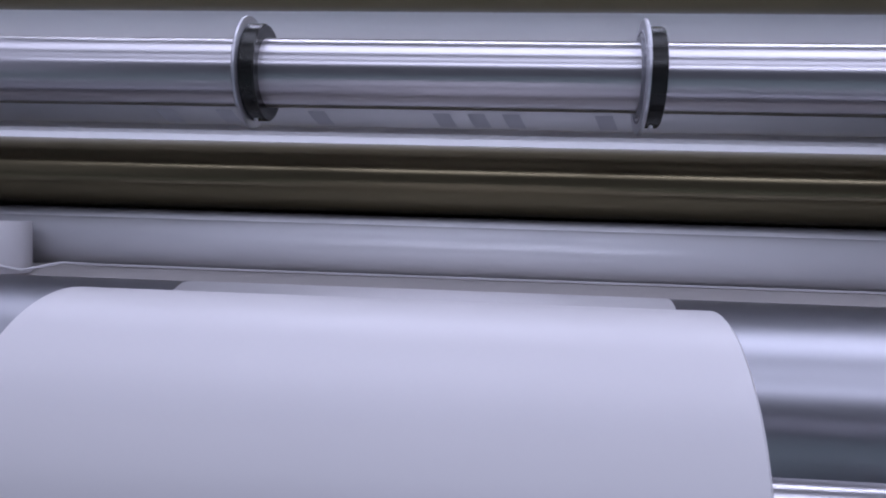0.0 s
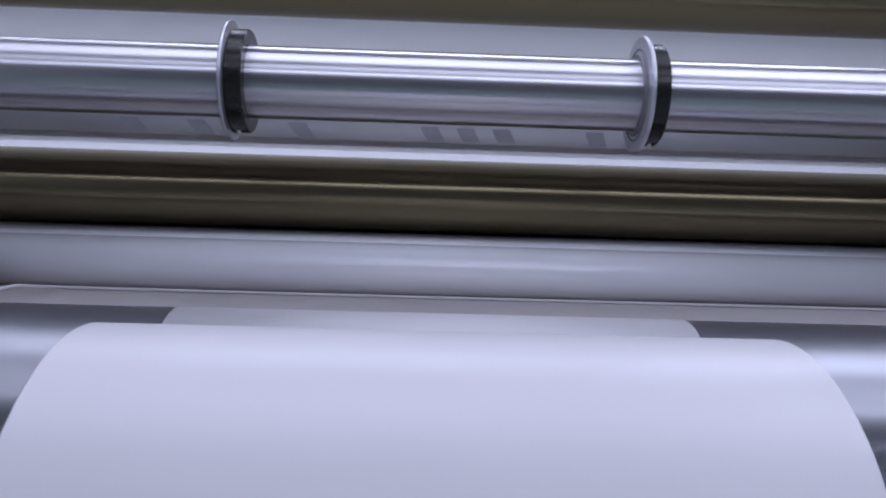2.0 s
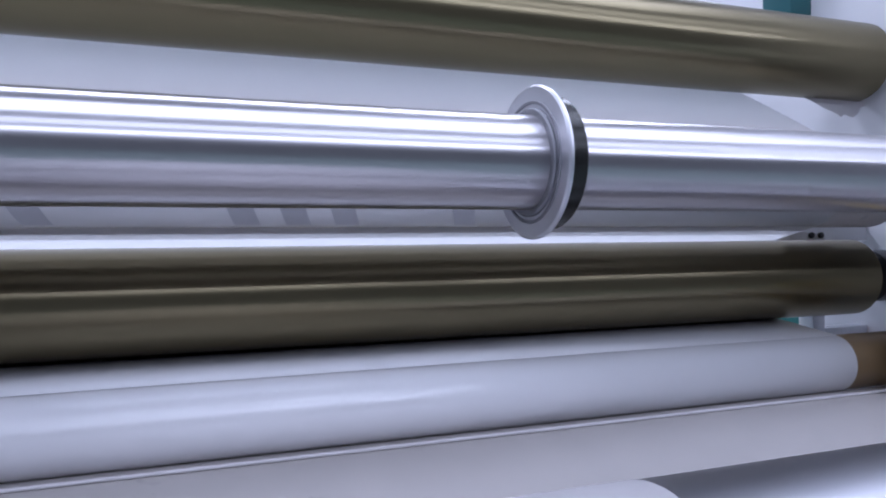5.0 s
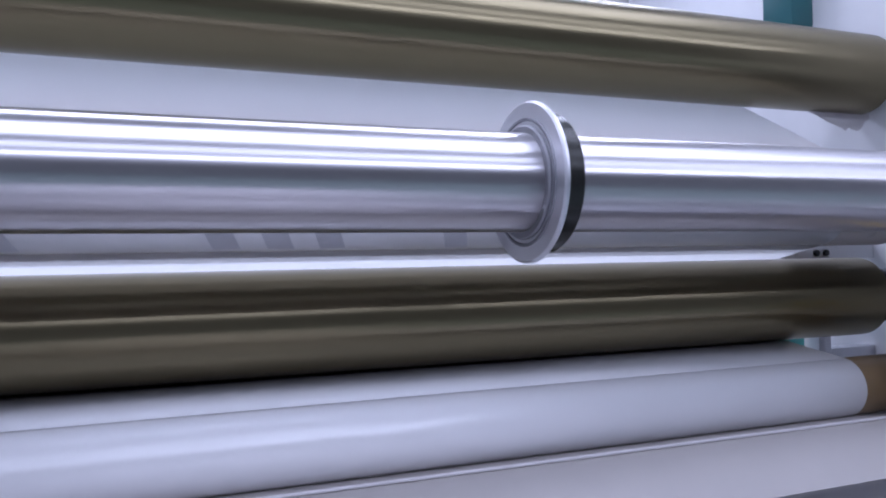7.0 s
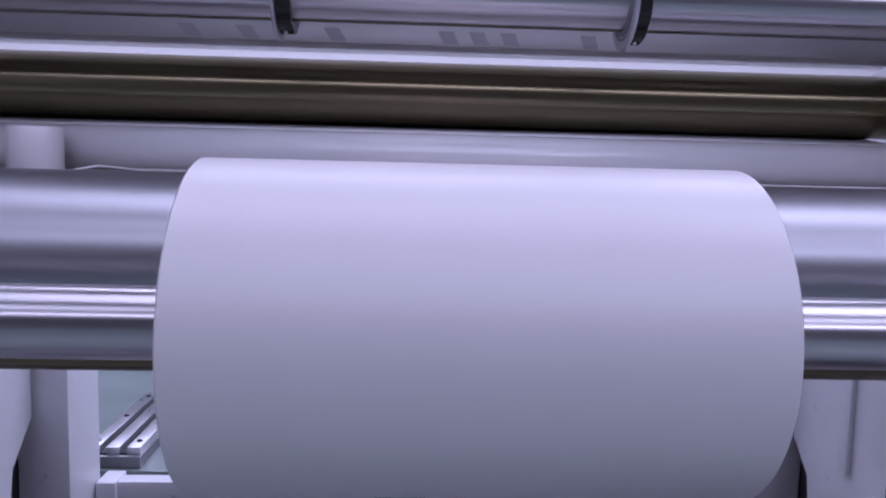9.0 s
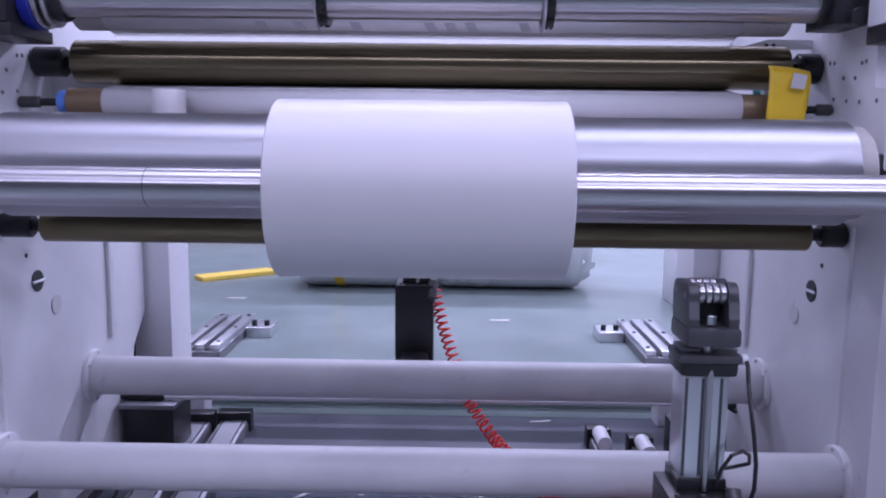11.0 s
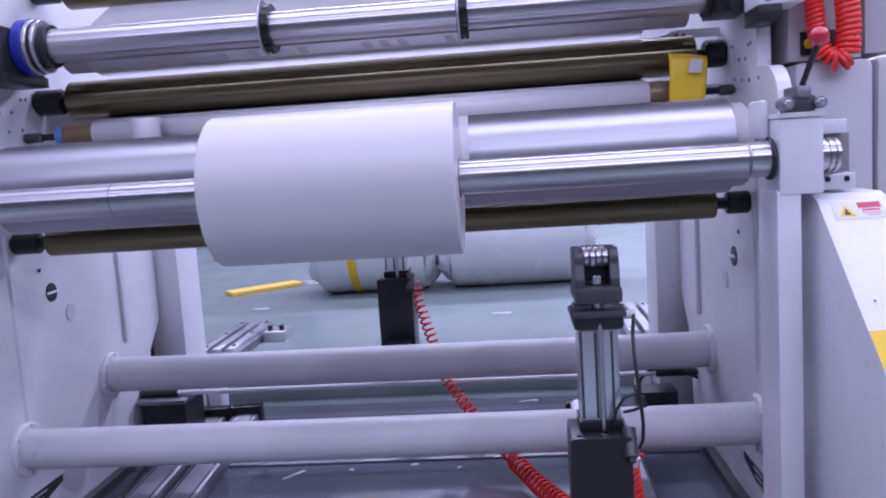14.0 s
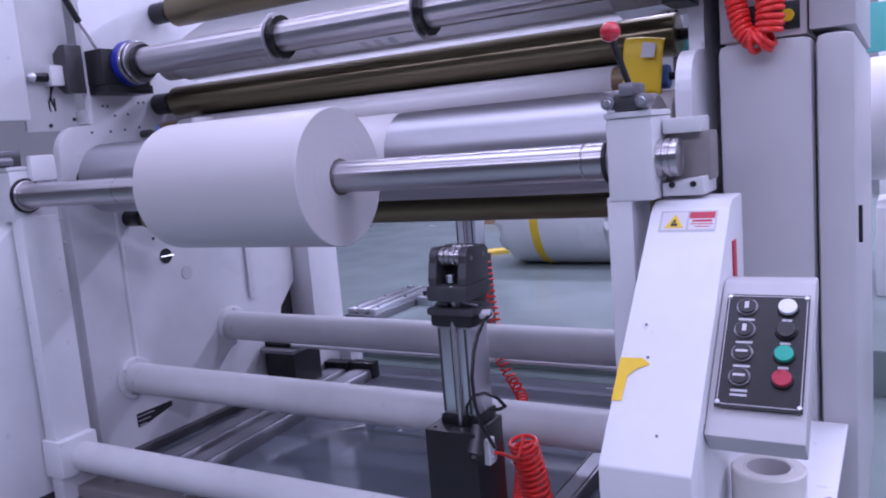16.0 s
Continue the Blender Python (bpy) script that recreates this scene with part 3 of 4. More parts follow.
def small_on_rollers():
    o = thing("torn_paper", "torn greyish paper hanging under the upper roller", "paper scrap")
    edge = [(0.985, 1.396), (0.995, 1.391), (1.002, 1.396), (1.012, 1.393), (1.022, 1.392), (1.032, 1.399), (1.038, 1.408), (1.048, 1.412)]
    part("sheet", prism([(0.90, 1.421), (1.048, 1.424)] + edge[::-1] + [(0.955, 1.404), (0.93, 1.414)], "y", 0.699, 0.6995), PAPER, o)
    o = thing("paper_core_ring", "short white paper ring standing behind the drum", "paper ring", (-0.628, 0.470, 0.9755))
    part("ring", lathe(bmesh.new(), [(0, 0.030), (0, 0.040), (0.002, 0.041), (0.074, 0.041), (0.076, 0.040), (0.075, 0.030), (0.0, 0.030)], pose(0, 0, 0, 0, -90, 0), 48, closed=False), PAPER, o)
    part("loose_end", pipe([(0.02, -0.035, 0.012), (0.05, -0.03, 0.006), (0.085, -0.02, 0.014), (0.10, -0.01, 0.018)], 0.0022), PAPER, o)
    part("thread", pipe([(0.10, -0.01, 0.018), (0.14, 0.040, 0.0125), (0.5, 0.043, 0.0115), (1.50, 0.043, 0.0115)], 0.0019, 8), PAPER, o, "thin white thread")
    # yellow tape hanging over the guide roller's end
    o = thing("hanging_tape", "yellow tape strip with white label hung over the roller end", "tape")
    pts = [(0.504, 1.128), (0.494, 1.122), (0.485, 1.108), (0.481, 1.08), (0.480, 1.05), (0.4805, 1.02), (0.481, 1.0), (0.487, 0.985)]
    bm = bmesh.new()
    cols = []
    for i in range(9):
        f = i / 8
        cols.append([bm.verts.new((0.856 + 0.098 * f + 0.10 * (p[1] - 1.05) * f + 0.05 * (p[1] - 1.05) * (1 - f), p[0] - 0.004 * math.sin(3.1 * f + 9 * p[1]), p[1] - 0.014 * f * f)) for p in pts])
    for a, b in zip(cols, cols[1:]):
        for k in range(len(pts) - 1):
            bm.faces.new((a[k], a[k + 1], b[k + 1], b[k]))
    part("strip", bm, YELLOW, o).modifiers.new("thick", "SOLIDIFY").thickness = 0.0008
    part("white_label", prism([(0.912, 1.108), (0.945, 1.102), (0.938, 1.068), (0.905, 1.072)], "y", 0.470, 0.4735), PAPER, o, "white paper label")
    # bracket and clips behind the roller's end
    o = thing("roller_bracket", "white bracket plate with two bolts behind the roller", "bracket")
    part("plate", prism([(0.86, 1.195), (0.93, 1.215), (1.05, 1.215), (1.05, 1.19), (0.87, 1.188)], "y", 0.70, 0.71), WHITE, o)
    for x in (0.925, 0.945):
        part("bolt", cyl((x, 0.70, 1.199), (x, 0.694, 1.199), 0.005, n=12), BLACK, o)
    part("leg", box(bmesh.new(), 0.93, 0.955, 0.70, 0.73, 1.0, 1.19, 0.002), ALU, o)
    part("teal_plate", box(bmesh.new(), 0.93, 1.0, 0.785, 0.79, 1.02, 1.135, 0.001), TEAL, o, "teal green plate")
    part("tie", box(bmesh.new(), 0.955, 1.05, 0.70, 0.73, 1.02, 1.05, 0.002), ALU, o)


small_on_rollers()


def roller_clamp():
    o = thing("roller_clamp", "black clamp with a teal cap behind the upper roller's end", "clamp")
    part("body", box(bmesh.new(), 1.0555, 1.14, 0.80, 0.88, 1.54, 1.74, 0.005), BLACK, o)
    part("cap", box(bmesh.new(), 1.0, 1.055, 0.805, 0.875, 1.585, 1.72, 0.012), TEALD, o, "dark teal plastic cap")


roller_clamp()


def shaft_stand(s):
    o = thing("shaft_stand", "white painted stand with clamp that holds the winding shaft", "stand", group="shaft stands")
    X = lambda a, b: sorted((s * a, s * b))
    part("stem", box(bmesh.new(), *X(*((0.966, 1.016) if s > 0 else (0.945, 1.0))), -0.04, 0.09, FZ, 0.77, 0.003), WHITE, o)
    part("head", box(bmesh.new(), *X(0.972, 1.062), -0.043, 0.11, 0.762, 0.922, 0.004), WHITE, o)
    part("cap_plate", box(bmesh.new(), *X(0.970, 1.064), -0.048, 0.10, 0.923, 0.934, 0.002), WHITE, o)
    part("shaft_cover", box(bmesh.new(), *X(*((0.947, 0.9715) if s < 0 else (0.952, 0.9715))), 0.02, 0.11, 0.882, 0.966, 0.009), WHITE, o)
    c = part("clamp", box(bmesh.new(), *X(0.992, 1.044), -0.05, 0.02, 0.9345, 0.968, 0.005), DGREY, o)
    part("clamp_bridge", box(bmesh.new(), *X(1.004, 1.034), -0.056, 0.03, 0.962, 0.988, 0.006), ALU2, c)
    for x in (0.984, 1.050):
        part("clamp_bolt", cyl((s * x, -0.062, 0.952), (s * x, -0.02, 0.952), 0.013, n=20), ALU2, c)
        part("bolt_face", cyl((s * x, -0.066, 0.952), (s * x, -0.061, 0.952), 0.008, n=6), ALU, c)
    part("top_arm", box(bmesh.new(), *X(1.066, 1.135), 0.02, 0.12, 0.885, 0.915, 0.003), WHITE, o)
    # recess shade is put into this block's brownish grey colour
    part("back_arm", box(bmesh.new(), *X(1.064, 1.150), 0.045, 0.12, 0.79, 0.885, 0.003), INNER, o, "steel block darkened to the recess's shade")
    part("lower_arm", prism([(1.066, 0.765), (1.145, 0.765), (1.145, 0.80), (1.066, 0.79)] if s > 0 else [(-1.066, 0.765), (-1.145, 0.765), (-1.145, 0.80), (-1.066, 0.79)], "y", 0.0, 0.12, 0.003), GREYP, o)
    for x in (1.085, 1.125):
        part("pin", cyl((s * x, 0.002, 0.787), (s * x, -0.004, 0.787), 0.006, n=12), BLACK, o)
    if s > 0:
        lv = part("lever", cyl((1.020, -0.035, 0.985), (1.020, -0.125, 1.062), 0.0062), BLACK, o)
        kb = bmesh.new()
        bmesh.ops.create_uvsphere(kb, u_segments=32, v_segments=20, radius=0.0185)
        bmesh.ops.translate(kb, verts=kb.verts, vec=(1.020, -0.134, 1.076))
        part("knob", kb, REDK, lv, "glossy red ball knob")
    else:
        part("lever", cyl((-1.03, -0.03, 0.975), (-0.985, -0.06, 0.99), 0.006), CHROME, o)
    return o


for side in (-1, 1):
    shaft_stand(side)


def rear_guard():
    o = thing("guard_box", "plain white sloped guard box beside the shaft stand", "guard", group="guard boxes")
    part("shell", prism([(-0.03, 0.746), (-0.415, 0.381), (-0.415, FZ + 0.03), (0.092, FZ + 0.03), (0.095, 0.758), (0.0, 0.757)], "x", -1.197, -1.018, 0.006), WHITE, o)
    # skirt added behind the guard to shut light out of the gap
    part("shade_skirt", box(bmesh.new(), -1.197, -1.155, 0.0925, 0.40, FZ, 0.74, 0.003), WHITE, o)
    part("base", box(bmesh.new(), -1.19, -1.022, -0.40, 0.09, FZ, FZ + 0.03, 0.002), DGREY, o, "dark base strip")


rear_guard()


# ---- guard, control box and cabinet ----
SL = Vector((0, -0.7257, -0.6880))  # down the slope
SN = Vector((0, -0.6880, 0.7257))  # out of the slope
EX = Vector((1, 0, 0))


def on_slope(x, d, off=0.0):
    return Vector((x, -0.03, 0.746)) + SL * d + SN * off


def guard():
    o = thing("guard_box", "white sloped guard box with warning label and yellow tape", "guard", group="guard boxes")
    part("shell", prism([(-0.03, 0.746), (-0.415, 0.381), (-0.415, FZ), (0.092, FZ), (0.095, 0.758), (0.0, 0.757)], "x", 1.051, 1.197, 0.004), WHITE, o)
    lab = part("warning_label", bars(bmesh.new(), *on_slope(1.073, 0.010, 0.0002), [(0, 0.104, 0, 0.050)], EX, -SL * -1, -0.0008), STEELG, o, "silver warning label with yellow triangle and red field")
    P = lambda a, b, c, d, m, n, w=-0.0014: part(n, bars(bmesh.new(), *on_slope(1.073, 0.010, 0.0004), [(a, b, c, d)], EX, SL, w), m, lab)
    P(0.004, 0.050, 0.004, 0.046, PAPER, "white_field")
    P(0.054, 0.100, 0.004, 0.020, REDL, "red_field")
    P(0.054, 0.100, 0.020, 0.046, PAPER, "white_field")
    tri = bmesh.new()
    q = [on_slope(1.073 + a, 0.010 + b, 0.0022) for a, b in ((0.010, 0.042), (0.046, 0.042), (0.028, 0.010))]
    tri.faces.new([tri.verts.new(p) for p in q])
    part("yellow_triangle", tri, YELLOW, lab)
    tri = bmesh.new()
    for rows in (((0.022, 0.038), (0.034, 0.038), (0.034, 0.032), (0.022, 0.030)), ((0.024, 0.030), (0.031, 0.030), (0.029, 0.022), (0.026, 0.022))):
        tri.faces.new([tri.verts.new(on_slope(1.073 + a, 0.010 + b, 0.0026)) for a, b in rows])
    part("black_sign", tri, BLACK, lab)
    part("print_bars", bars(bmesh.new(), *on_slope(1.073, 0.010, 0.0004), [(0.058, 0.066, 0.010, 0.013), (0.060, 0.096, 0.023, 0.028), (0.058, 0.098, 0.032, 0.034), (0.066, 0.092, 0.038, 0.040)], EX, SL, -0.0018), REDL, lab)
    tape = bmesh.new()
    q = [(0.0, 0.300), (0.045, 0.298), (0.062, 0.312), (0.035, 0.328), (0.022, 0.345), (0.019, 0.405), (-0.0005, 0.405)]
    tape.faces.new([tape.verts.new(on_slope(1.052 + a * 0.85, 0.334 + (b - 0.300) * 0.78, 0.0018)) for a, b in q])
    part("yellow_tape", tape, YELLOW, o, "torn piece of yellow tape")
    for x, d in ((1.085, 0.265), (1.098, 0.33), (1.135, 0.47)):
        part("screw", cyl(on_slope(x, d, -0.002), on_slope(x, d, 0.0015), 0.0028, n=10), HOLE, o)
    part("side_hinge", box(bmesh.new(), 1.1971, 1.2005, -0.03, 0.0, 0.60, 0.68, 0.001), REDL, o, "faded red side strip")
    part("side_bolt", cyl((1.0515, -0.39, 0.33), (1.044, -0.39, 0.33), 0.006, n=12), ALU, o)


guard()


def control_box():
    o = thing("control_box", "grey control box with black button panel on the machine's side", "control panel")
    u = (Vector((0, -0.241, 0.485)) - Vector((0, -0.142, 0.580))).normalized()
    n = Vector((0, -abs(u.z), abs(u.y)))
    part("housing", prism([(-0.121, 0.622), (-0.333, 0.418), (-0.296, 0.379), (-0.07, 0.597), (-0.07, 0.622)], "x", 1.1985, 1.346, 0.004), SHELL, o)
    def at(x, d, off):
        return Vector((1.210 + (x - 1.214) * 0.915, -0.175, 0.578)) + u * d + n * off
    def pad(name, x0, x1, d0, d1, h, m, parent, label=""):
        b = bmesh.new()
        lo = [at(x, d, 0.0) for x, d in ((x0, d0), (x1, d0), (x1, d1), (x0, d1))]
        vs = [b.verts.new(p) for p in lo] + [b.verts.new(p + n * h) for p in lo]
        for f in ((0, 1, 2, 3), (4, 5, 6, 7), (0, 1, 5, 4), (1, 2, 6, 5), (2, 3, 7, 6), (3, 0, 4, 7)):
            b.faces.new([vs[k] for k in f])
        return part(name, b, m, parent, label)
    pn = pad("button_panel", 1.214, 1.356, -0.037, 0.178, 0.003, BLACK, o, "black button panel with bright edge")
    for x0, x1, d0, d1 in ((1.217, 1.353, -0.034, -0.0325), (1.217, 1.353, 0.1715, 0.173), (1.217, 1.2185, -0.034, 0.173), (1.3515, 1.353, -0.034, 0.173)):
        pad("edge_line", x0, x1, d0, d1, 0.0038, STEELG, pn)
    for x, d in ((1.219, -0.031), (1.351, -0.031), (1.219, 0.170), (1.351, 0.170)):
        part("corner_screw", cyl(at(x, d, 0.002), at(x, d, 0.006), 0.004, n=12), ALU, pn)
    for i in range(4):
        d = 0.1335 * i / 3 - 0.010
        b = part("selector", cyl(at(1.251, d, 0.002), at(1.251, d, 0.011), 0.0145, n=32), RUBK, pn, "round black push button with white mark")
        part("bezel", lathe(bmesh.new(), [(0, 0.0145), (0, 0.0175), (0.005, 0.0165), (0.005, 0.0145)], Matrix.Translation(at(1.251, d, 0.002)) @ n.to_track_quat("X", "Z").to_matrix().to_4x4(), 32), ALU2, b)
        mark = ((1.2475, 1.2545, d - 0.007, d + 0.006),) if i < 2 else ((1.241, 1.261, d - 0.002, d + 0.002),)
        for m in mark:
            pad("white_mark", *m, 0.0125, PAPER, b)
        pad("caption", 1.238, 1.266, d + 0.022, d + 0.026, 0.0042, STEELG, pn)
        if i == 3:
            pad("caption", 1.238, 1.266, d + 0.030, d + 0.034, 0.0042, STEELG, pn)
        m2, nm, lb = ((WHITEB, "white_button", "white push button"), (RUBK, "black_button", "black push button"), (GREENB, "green_button", "green push button"), (REDB, "red_button", "dark red push button"))[i]
        b = part(nm, cyl(at(1.3205, d, 0.002), at(1.3205, d, 0.013), 0.0145, n=32), m2, pn, lb)
        part("bezel", lathe(bmesh.new(), [(0, 0.0145), (0, 0.0175), (0.005, 0.0165), (0.005, 0.0145)], Matrix.Translation(at(1.3205, d, 0.002)) @ n.to_track_quat("X", "Z").to_matrix().to_4x4(), 32), BLACK, b)
        if i < 3:
            pad("caption", 1.312, 1.329, d + 0.021, d + 0.025, 0.0042, STEELG, pn)


control_box()


def tape_holder():
    o = thing("tape_shelf", "white steel tape shelf on the cabinet front", "shelf")
    part("plate", box(bmesh.new(), 1.215, 1.37, -0.235, 0.286, 0.22, 0.23, 0.002), WHITE, o)
    part("hook", pipe([(1.345, -0.14, 0.216), (1.362, -0.16, 0.25), (1.365, -0.17, 0.262), (1.357, -0.18, 0.25)], 0.006), ALU, o)
    o = thing("tape_roll", "roll of clear packing tape lying on the shelf", "tape roll", (1.268, -0.155, 0.2305))
    part("tape", lathe(bmesh.new(), [(0, 0.040), (0, 0.059), (0.003, 0.062), (0.068, 0.062), (0.071, 0.059), (0.071, 0.040), (0, 0.040)], pose(0, 0, 0, 0, -90, 0), 56, closed=False), CLEAR, o)
    part("core", lathe(bmesh.new(), [(0, 0.036), (0, 0.0395), (0.0705, 0.0395), (0.0705, 0.036), (0, 0.036)], pose(0, 0, 0, 0, -90, 0), 56, closed=False), PAPER, o)


tape_holder()


def cabinet():
    o = thing("side_cabinet", "tall light grey machine cabinet with seams beside the rollers", "cabinet")
    part("body", box(bmesh.new(), 1.122, 1.313, 0.29, 1.28, FZ, 1.062, 0.022), SHELL, o)
    part("door", box(bmesh.new(), 1.317, 1.392, 0.288, 1.28, FZ, 1.062, 0.02), SHELL, o)
    part("upper_box", box(bmesh.new(), 1.122, 1.300, 0.335, 1.28, 1.068, 2.05, 0.004), PINKISH, o, "slightly pink upper box")
    part("upper_door", box(bmesh.new(), 1.304, 1.392, 0.325, 1.28, 1.075, 2.05, 0.004), SHELL, o)
    part("handle", box(bmesh.new(), 1.392, 1.400, 0.33, 0.338, 0.62, 0.70, 0.002), BLACK, o)
    p = part("switch_plate", box(bmesh.new(), 1.150, 1.286, 0.328, 0.3352, 1.082, 1.140, 0.001), BLACK, o, "small black switch plate")
    for x in (1.170, 1.263):
        part("yellow_button", cyl((x, 0.328, 1.110), (x, 0.316, 1.110), 0.013, n=28), YELLOW, p, "round yellow button")
    o = thing("air_hose", "bright red coiled air hose hanging at the cabinet", "air hose", group="red air hoses")
    part("coil", coil([(1.158, 0.285, 1.36), (1.163, 0.28, 1.22), (1.168, 0.276, 1.14), (1.180, 0.27, 1.085), (1.202, 0.262, 1.062)], 0.018, 0.0058, 26), REDH, o)
    part("coil", coil([(1.202, 0.262, 1.062), (1.224, 0.256, 1.058), (1.236, 0.256, 1.085), (1.238, 0.258, 1.14), (1.234, 0.262, 1.22), (1.228, 0.27, 1.36)], 0.024, 0.0062, 24), REDH, o)
    part("fitting", cyl((1.214, 0.262, 1.35), (1.214, 0.336, 1.35), 0.045), BLACK, o)


cabinet()


# ---- the pushing cylinders ----
def pusher(name, at, label, ground):
    o = thing(name, label, "air cylinder", at, "air cylinders")
    f = ground - at[2]
    top = 0.25 - 0.0
    b = part("block", box(bmesh.new(), -0.068, 0.064, -0.065, 0.075, f, top, 0.003), BLACK, o, "black steel block")
    part("side_cover", box(bmesh.new(), -0.0705, -0.0682, -0.05, 0.06, f + 0.05, top - 0.01), BLACK, b)
    for x in (-0.05, 0.0, 0.048):
        part("bolt", cyl((x, -0.045, top - 0.001), (x, -0.045, top + 0.004), 0.005, n=12), DGREY, b)
    part("foot_plate", box(bmesh.new(), -0.045, 0.052, -0.022, 0.07, top, top + 0.024, 0.002), BLACK, o)
    k = part("speed_valve", cyl((0.060, -0.068, 0.205), (0.060, -0.035, 0.262), 0.016, 0.002, 24), DGREY, o, "dark grey speed valve")
    part("valve_cap", cyl((0.060, -0.074, 0.195), (0.060, -0.0685, 0.204), 0.010, n=20), BLACK, k)
    c = part("cylinder", box(bmesh.new(), -0.040, 0.048, -0.018, 0.066, top + 0.024, 0.485, 0.004), ALU, o, "extruded aluminium cylinder")
    for x in (-0.038, -0.006, 0.03):
        part("groove", box(bmesh.new(), x, x + 0.006, -0.0188, -0.0172, top + 0.03, 0.48), DGREY, c)
    part("tie_rod", cyl((0.008, -0.024, top + 0.002), (0.008, -0.024, 0.50), 0.0065, n=16), CHROME, c)
    part("top_flange", box(bmesh.new(), -0.050, 0.062, -0.03, 0.075, 0.484, 0.526, 0.012), BLACK, o)
    part("flange_lip", box(bmesh.new(), -0.056, 0.068, -0.034, 0.060, 0.512, 0.530, 0.008), DGREY, o)
    part("rod", cyl((0.006, 0.0, 0.52), (0.006, 0.0, 0.575), 0.012), CHROME, o)
    part("stop_plate", box(bmesh.new(), -0.046, -0.010, -0.01, 0.05, 0.5305, 0.538, 0.002), ALU2, o)
    part("bent_strip", pipe([(0.012, -0.012, 0.538), (0.03, -0.018, 0.545), (0.05, -0.016, 0.540), (0.064, -0.004, 0.534)], 0.003, 6), ALU2, o)
    part("port", cyl((0.062, 0.01, 0.51), (0.090, 0.01, 0.512), 0.011, n=16), WHITE, o, "white air fitting")
    cheek = [(-0.034, 0.566), (0.078, 0.566)]
    cheek += [(0.060 + 0.025 * math.cos(radians(a)), 0.640 + 0.025 * math.sin(radians(a))) for a in range(-20, 131, 15)]
    cheek += [(0.025 * math.cos(radians(a)), 0.643 + 0.025 * math.sin(radians(a))) for a in range(50, 201, 15)] + [(-0.036, 0.60)]
    y = part("yoke", prism(cheek, "x", -0.042, -0.0215, 0.003), DGREY, o, "dark grey roller yoke")
    part("cheek", prism(cheek, "x", 0.0345, 0.055, 0.003), DGREY, y)
    for x in (-0.043, 0.0545):
        for yy in (0.0, 0.06):
            part("axle_end", cyl((x, yy, 0.642), (x + 0.0015, yy, 0.642), 0.006, 0.0003, 16), ALU2, y)
    part("bridge", box(bmesh.new(), -0.046, 0.059, -0.044, 0.080, 0.547, 0.584, 0.009), DGREY, y)
    part("centre_block", box(bmesh.new(), -0.0215, 0.0335, 0.015, 0.08, 0.5885, 0.62, 0.003), BLACK, y)
    part("cap_screw", cyl((0.006, -0.018, 0.588), (0.006, -0.018, 0.606), 0.010, n=6), ALU, y)
    for yy in (0.0, 0.06):
        for k in range(4):
            x = -0.0205 + 0.0138 * k
            part("roller_ring", cyl((x, yy, 0.645), (x + 0.0122, yy, 0.645), 0.021, 0.002, 32), CHROME, y, "chromed roller ring")
    return o


pusher("air_cylinder", (0.577, 0.0, 0.0), "black and aluminium air cylinder with roller head", FZ)
pusher("rear_air_cylinder", (-0.047, 1.25, 0.185), "black air cylinder behind the rear cross tube", 0.13)
mount = thing("cylinder_mount", "black bracket fixing the rear air cylinder to the tube", "bracket")
part("arm", box(bmesh.new(), -0.09, 0.0, 0.955, 1.19, 0.16, 0.20, 0.003), BLACK, mount)


